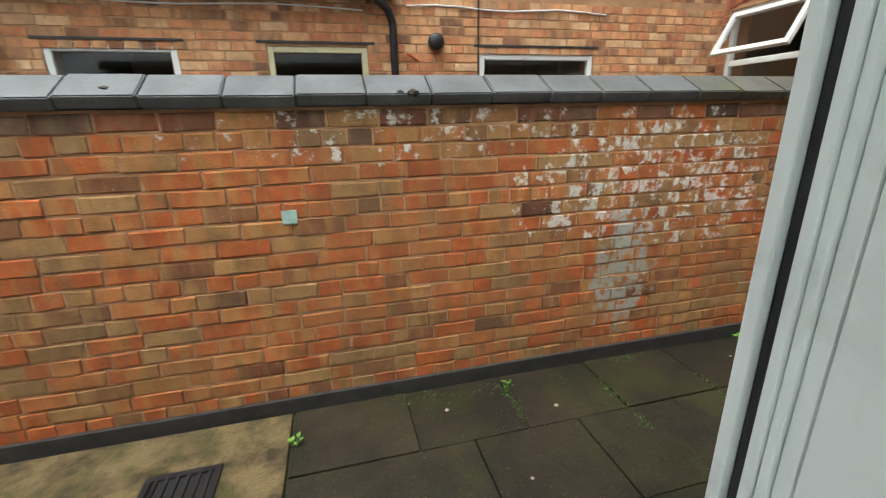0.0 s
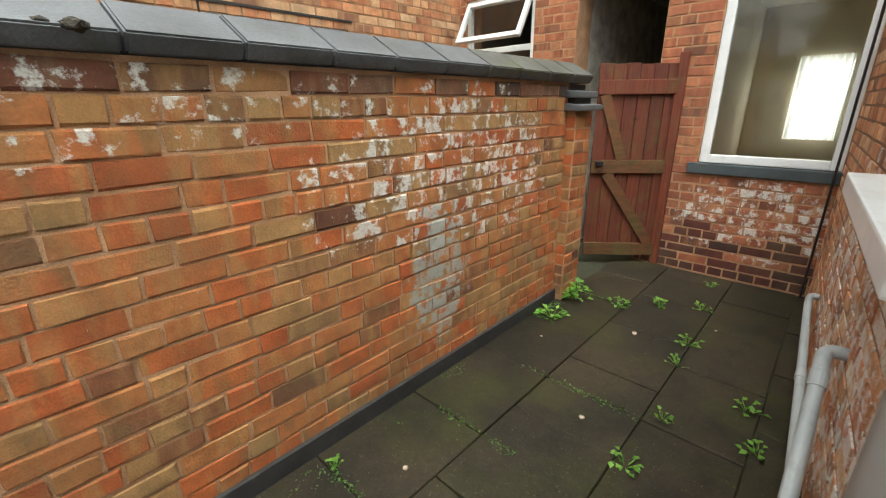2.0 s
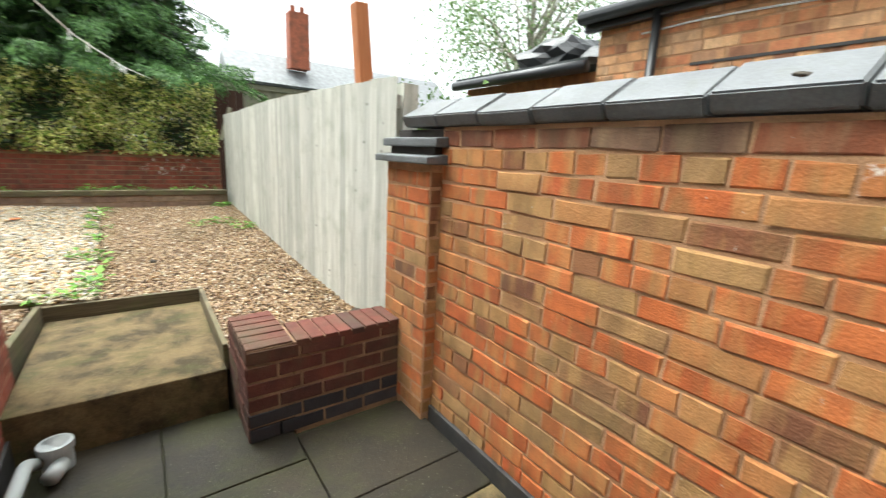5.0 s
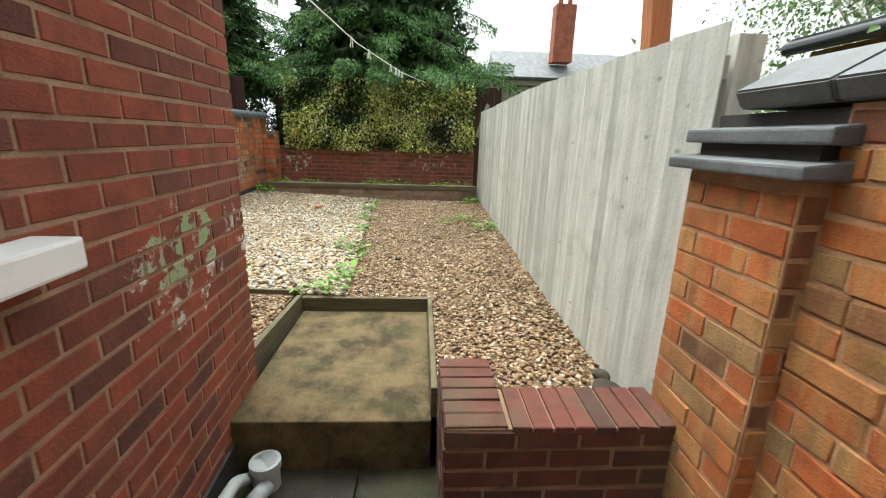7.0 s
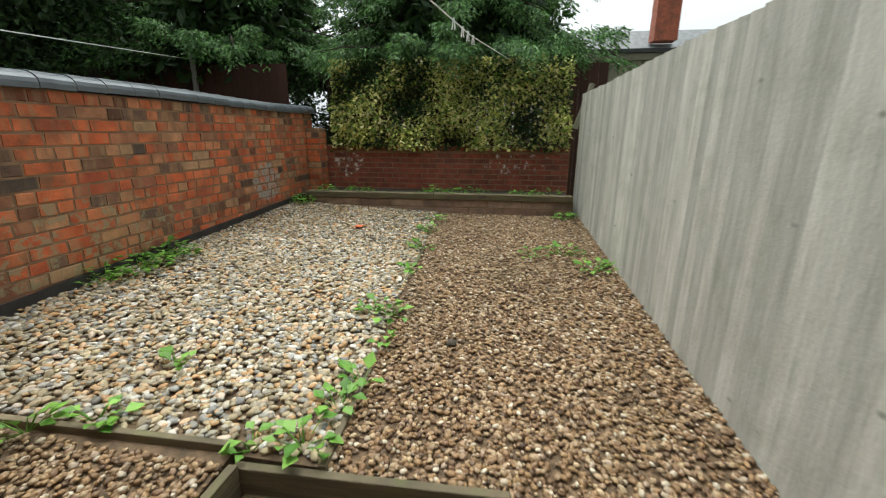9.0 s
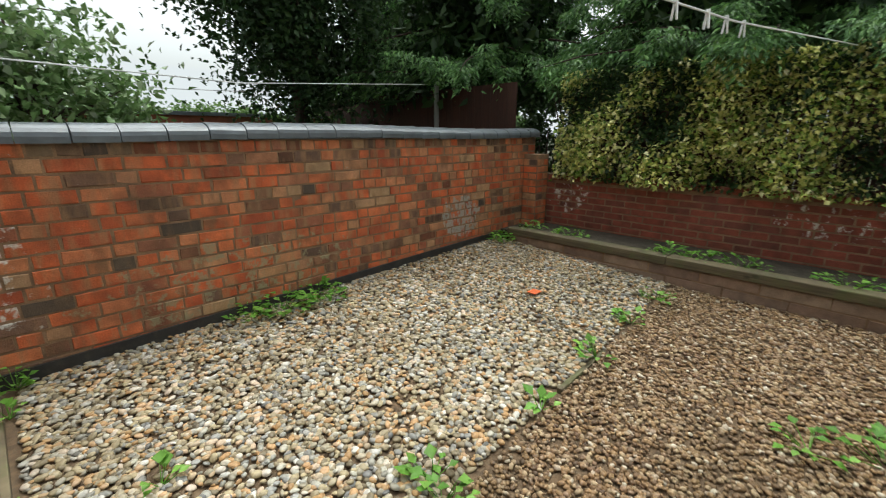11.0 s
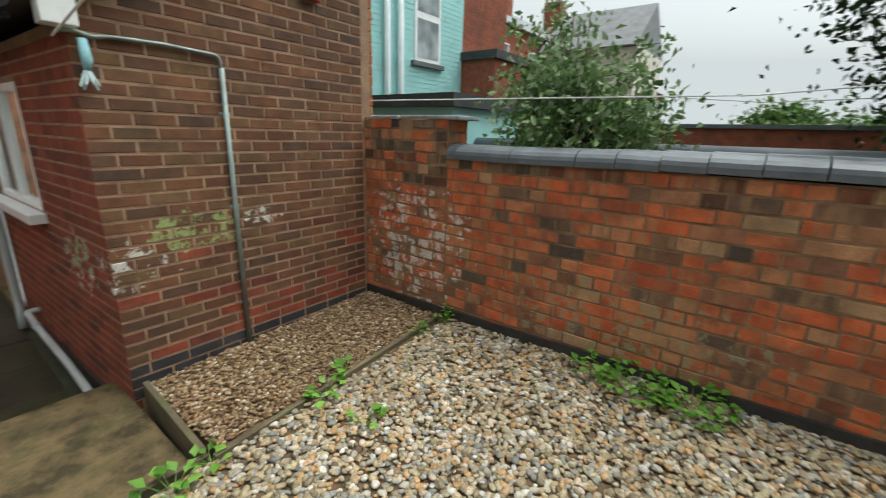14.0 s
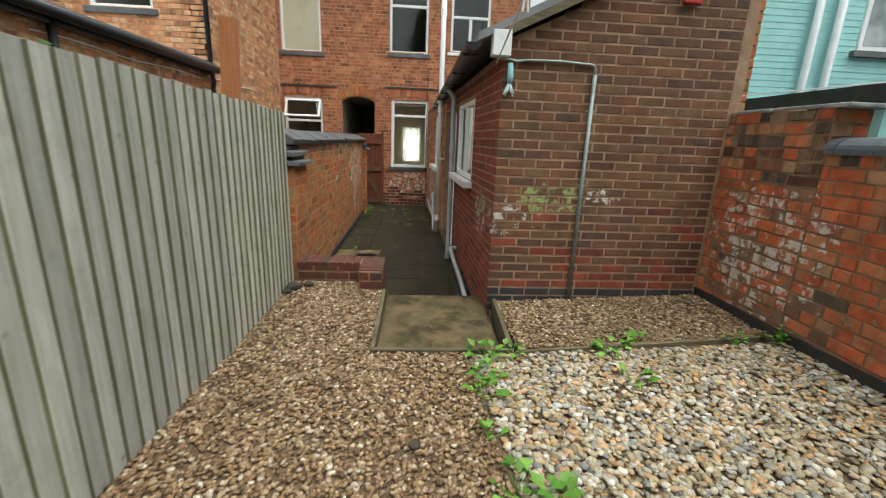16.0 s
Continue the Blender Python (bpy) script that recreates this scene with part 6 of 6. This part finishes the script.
# golden hedge over the back wall
hr = np.random.default_rng(51)
hedge = tagged(new("climbing_hedge"), "variegated gold and green evergreen hedge over the wall", "hedge")
n = 15000
yy = hr.uniform(-1.5, 1.95, n)
zz = 1.06 + 1.25 * hr.uniform(0, 1, n) ** 0.9
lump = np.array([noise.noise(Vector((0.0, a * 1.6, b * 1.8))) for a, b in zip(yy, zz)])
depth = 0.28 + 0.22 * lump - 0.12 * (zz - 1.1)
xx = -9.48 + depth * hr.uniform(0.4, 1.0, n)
# hollows get dark green leaves: shade of the gaps put into leaf colour
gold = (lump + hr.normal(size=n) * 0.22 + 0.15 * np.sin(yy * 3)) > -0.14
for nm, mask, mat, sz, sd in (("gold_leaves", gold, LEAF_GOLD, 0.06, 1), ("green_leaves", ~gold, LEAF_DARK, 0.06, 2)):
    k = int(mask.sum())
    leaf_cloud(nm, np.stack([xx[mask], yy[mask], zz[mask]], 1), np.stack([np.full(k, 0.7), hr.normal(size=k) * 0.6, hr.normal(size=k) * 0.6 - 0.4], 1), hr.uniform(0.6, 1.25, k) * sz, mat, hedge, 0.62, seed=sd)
bm = bmesh.new()
for i in range(26):
    y = -1.7 + i * 0.14
    tube_bm([(-9.5, y, 1.0), (-9.55, y + r.uniform(-0.1, 0.1), 1.6), (-9.5, y + r.uniform(-0.2, 0.2), 2.2)], [0.014, 0.01, 0.004], 5, bm)
part("stem", bm, BARK, hedge)

# ---- gravel stones ----
def ico(sub):
    bm = bmesh.new()
    bmesh.ops.create_icosphere(bm, subdivisions=sub, radius=1.0)
    v = np.array([q.co[:] for q in bm.verts])
    f = np.array([[q.index for q in t.verts] for t in bm.faces])
    bm.free()
    return v, f


def stones(name, regions, spacing, size, mat, label, seed, sub):
    """Rounded stones scattered closely over rectangles (x0, x1, y0(x), y1(x))."""
    rr = np.random.default_rng(seed)
    pts = []
    for x0, x1, lo, hi in regions:
        area = abs(x1 - x0) * abs(hi((x0 + x1) / 2) - lo((x0 + x1) / 2))
        n = int(area / spacing ** 2)
        xs_ = rr.uniform(min(x0, x1), max(x0, x1), n)
        t = rr.uniform(0, 1, n)
        a = np.array([lo(q) for q in xs_])
        b = np.array([hi(q) for q in xs_])
        pts.append(np.stack([xs_, a + (b - a) * t], 1))
    pts = np.concatenate(pts)
    n = len(pts)
    v0, f0 = ico(sub)
    k = len(v0)
    s = size * rr.uniform(0.55, 1.25, n)
    ax = np.stack([s * rr.uniform(0.95, 1.35, n), s * rr.uniform(0.7, 1.0, n), s * rr.uniform(0.4, 0.62, n)], 1) * 0.5
    ang = rr.uniform(0, 6.28, n)
    tilt = rr.normal(size=n) * 0.25
    v = v0[None] * (1 + rr.uniform(-0.05, 0.05, (n, k, 1))) * ax[:, None]
    cz, sz = np.cos(ang)[:, None], np.sin(ang)[:, None]
    ct, st = np.cos(tilt)[:, None], np.sin(tilt)[:, None]
    x_, z_ = v[..., 0] * ct - v[..., 2] * st, v[..., 0] * st + v[..., 2] * ct
    x2, y2 = x_ * cz - v[..., 1] * sz, x_ * sz + v[..., 1] * cz
    h = np.array([gz(*q) for q in pts]) - 0.016 + rr.uniform(0, 0.4, n) * size
    out = np.stack([x2 + pts[:, :1], y2 + pts[:, 1:], z_ + h[:, None]], 2).reshape(-1, 3)
    f = (f0[None] + (np.arange(n) * k)[:, None, None]).reshape(-1, 3)
    return tagged(tri_mesh(name, out, f, mat, smooth=True), label, "gravel", kind="stuff")


div = lambda x: 0.42 - (-4.22 - x) * 0.045
low = lambda x: -1.79
stones("cobbles", [(-4.28, -6.9, low, lambda x: div(x) - 0.015)], 0.0215, 0.037, COBBLE, "loose pale grey and buff rounded cobbles", 61, 2)
stones("cobbles_rear", [(-6.9, -8.53, low, lambda x: div(x) - 0.015)], 0.022, 0.037, COBBLE, "loose pale rounded cobbles towards the raised bed", 62, 1)
sh = lambda x: 1.965 + 0.012 * max(0, -4 - x)
stones("shingle", [(-4.23, -6.6, lambda x: div(x) + 0.015, sh), (-3.04, -4.23, lambda x: 1.085, sh), (-2.8, -3.04, lambda x: 1.32, sh)], 0.0178, 0.029, SHINGLE, "loose brown and tan shingle beside the fence", 63, 1)
stones("shingle_rear", [(-6.6, -8.53, lambda x: div(x) + 0.015, sh)], 0.0185, 0.029, SHINGLE, "loose brown shingle towards the raised bed", 64, 1)
stones("shingle_south", [(-3.32, -4.19, low, lambda x: 0.07)], 0.0178, 0.029, SHINGLE, "loose damp brown shingle beside the gable", 65, 1)


# ---- weeds ----
def weed(x, y, z, rad, leaves, size, seed, label, height=0.08):
    rr = np.random.default_rng(seed)
    ob_r = np.sqrt(rr.uniform(0, 1, leaves)) * rad
    a = rr.uniform(0, 6.28, leaves)
    cen = np.stack([ob_r * np.cos(a), ob_r * np.sin(a), rr.uniform(0.015, height, leaves) * (1.2 - ob_r / (rad + 1e-6) * 0.7)], 1)
    nrm = np.stack([np.cos(a) + rr.normal(size=leaves) * 0.5, np.sin(a) + rr.normal(size=leaves) * 0.5, rr.uniform(-0.15, 0.7, leaves)], 1)
    root = tagged(new("weed"), label, "weed")
    root.matrix_basis = pose(x, y, z)
    leaf_cloud("leaves", cen, nrm, rr.uniform(0.6, 1.2, leaves) * size, WEED, root, 0.8, 0.2, seed, kind="stuff", flat=0.8)
    bm = bmesh.new()
    for c in cen[: min(14, leaves)]:
        tube_bm([(c[0] * 0.2, c[1] * 0.2, -0.01), tuple(c)], [0.003, 0.0015], 4, bm)
    tagged(part("stem", bm, WEED, root), kind="stuff")
    return root


G = "low green weed growing through the gravel"
for i, (x, y, rad, n, s) in enumerate((
        (-4.33, 0.3, 0.13, 16, 0.07), (-4.28, 0.12, 0.08, 8, 0.07), (-4.55, 0.36, 0.09, 12, 0.07), (-4.75, 0.4, 0.09, 10, 0.08), (-5.1, 0.42, 0.06, 8, 0.06),
        (-5.45, 0.36, 0.12, 18, 0.07), (-5.5, 0.25, 0.09, 10, 0.07), (-6.2, 0.33, 0.07, 9, 0.07), (-6.9, 0.3, 0.12, 22, 0.06), (-7.5, 0.27, 0.13, 22, 0.06), (-8.1, 0.24, 0.12, 20, 0.06),
        (-4.68, -0.5, 0.07, 8, 0.07), (-4.3, -0.55, 0.1, 14, 0.07), (-4.2, -0.75, 0.08, 10, 0.07), (-4.25, -1.45, 0.05, 8, 0.05),
        (-6.9, 1.6, 0.2, 26, 0.07), (-6.5, 1.8, 0.16, 30, 0.07), (-6.8, 1.35, 0.12, 12, 0.06), (-8.35, 1.85, 0.12, 30, 0.07))):
    weed(x, y, gz(x, y), rad, n, s, 200 + i, G)
for i, (x, y, rad, n) in enumerate(((-5.75, -1.66, 0.2, 90), (-6.05, -1.66, 0.2, 90), (-5.5, -1.7, 0.13, 50), (-4.28, -1.74, 0.06, 18), (-8.4, -1.62, 0.16, 60))):
    weed(x, y, gz(x, y), rad, n, 0.06, 240 + i, "dense clump of green weeds at the wall's foot", 0.13)
for i, (y, n) in enumerate(((-1.45, 60), (-0.95, 70), (0.1, 80), (0.4, 70), (0.7, 50), (1.35, 60), (1.7, 50))):
    weed(-8.78, y, 0.46, 0.2, n, 0.055, 260 + i, "weeds sprouting in the raised bed", 0.12)
Y = "small green weed growing between the flagstones"
for i, (x, y, rad, n, s) in enumerate(((3.15, 1.85, 0.09, 50, 0.05), (2.75, 1.84, 0.1, 22, 0.05), (3.25, 1.55, 0.08, 24, 0.04), (3.45, 1.3, 0.05, 16, 0.04), (3.6, 1.05, 0.07, 14, 0.03), (3.0, 1.0, 0.07, 16, 0.035),
                                       (2.7, 0.98, 0.06, 12, 0.03), (2.15, 0.9, 0.05, 10, 0.03), (1.75, 0.93, 0.06, 16, 0.03), (2.5, 0.6, 0.06, 12, 0.035), (2.2, 0.52, 0.06, 12, 0.035), (0.9, 1.85, 0.03, 8, 0.025), (-0.3, 1.7, 0.03, 8, 0.03), (4.1, 1.1, 0.05, 10, 0.03))):
    weed(x, y, YARD, rad, n, s, 300 + i, Y, 0.05 if i else 0.16)
tagged(part("dead_leaf", box_bm((-0.05, -0.04, 0), (0.05, 0.04, 0.006), 0.002, m=Matrix.Translation((-7.4, -0.5, gz(-7.4, -0.5) + 0.02))), plain_mat("orange_leaf", srgb(206, 96, 40), 0.7)), "curled orange dead leaf on the cobbles", "leaf")

# ---- small things ----
tagged(box("bell_box", (-3.34, -1.36, 2.62), (-3.296, -1.22, 2.72), plain_mat("red_plastic", srgb(170, 50, 40), 0.5, 0.1), bevel=0.006), "small red alarm box high on the gable", "alarm box")
for i, (x, y, s) in enumerate(((-3.02, 1.9, 0.07), (-2.95, 1.78, 0.05), (-3.15, 1.93, 0.045), (-5.15, 0.78, 0.03))):
    bm = bmesh.new()
    bmesh.ops.create_icosphere(bm, subdivisions=2, radius=s)
    for q in bm.verts:
        q.co *= 1 + 0.4 * noise.noise(q.co * 30 + Vector((i * 3.1, 0, 0)))
        q.co.z *= 0.5
    ob = tagged(part("clod", bm, SOIL, smooth=True), "dark clod of wet debris lying on the shingle", "debris")
    ob.matrix_basis = pose(x, y, gz(x) + s * 0.25)
for i, (x, y) in enumerate(((0.75, 1.2), (1.1, 1.62), (2.9, 1.3), (2.45, 1.75), (0.5, 1.75), (1.9, 1.2), (3.3, 0.9), (-0.1, 1.1))):
    bm = bmesh.new()
    bmesh.ops.create_icosphere(bm, subdivisions=1, radius=0.009 + 0.004 * (i % 3))
    for q in bm.verts:
        q.co.z *= 0.45
        q.co *= 1 + 0.25 * noise.noise(q.co * 90 + Vector((i, 0, 0)))
    ob = tagged(part("pebble", bm, COBBLE, smooth=True), "small pale pebble on the wet flagstones", "pebble", "pebbles on the flags")
    ob.matrix_basis = pose(x, y, YARD + 0.003)
moss = np.random.default_rng(77)
n = 2600
xm = np.concatenate([moss.uniform(-0.2, 3.0, n // 2), moss.choice([0.88, 1.48, 2.08, 2.68, 3.3], n - n // 2) + 0.0])
ym = np.concatenate([1.95 - np.abs(moss.normal(size=n // 2)) * 0.05, moss.uniform(0.98, 1.9, n - n // 2)])
keep = np.array([noise.noise(Vector((a * 2.5, b * 2.5, 3.0))) for a, b in zip(xm, ym)]) > 0.05
xm, ym = xm[keep] + moss.normal(size=keep.sum()) * 0.012, ym[keep]
k = len(xm)
tagged(leaf_cloud("moss", np.stack([xm, ym, np.full(k, YARD - 0.002)], 1), np.stack([moss.normal(size=k), moss.normal(size=k), np.full(k, 0.5)], 1), moss.uniform(0.008, 0.02, k), LEAF, None, 0.6, seed=5), "green moss along the wall foot and flag joints", "moss")

# moss clods lying on the coping
for cx, cy, cz, cr in ((0.42, 1.955, 1.485, 0.028), (0.36, 1.965, 1.49, 0.018), (-0.87, 2.0, 1.515, 0.018)):
    bm = bmesh.new()
    bmesh.ops.create_icosphere(bm, subdivisions=3, radius=cr)
    for q in bm.verts:
        q.co *= 1 + 0.45 * noise.noise(q.co * 60 + Vector((cx * 9, 0, 0)))
        q.co.z *= 0.6
    clod = part("moss_clod", bm, SOIL, None, "")
    clod.matrix_basis = pose(cx, cy, cz)
    tagged(clod, "dark clod of moss and mortar lying on the coping", "clod")
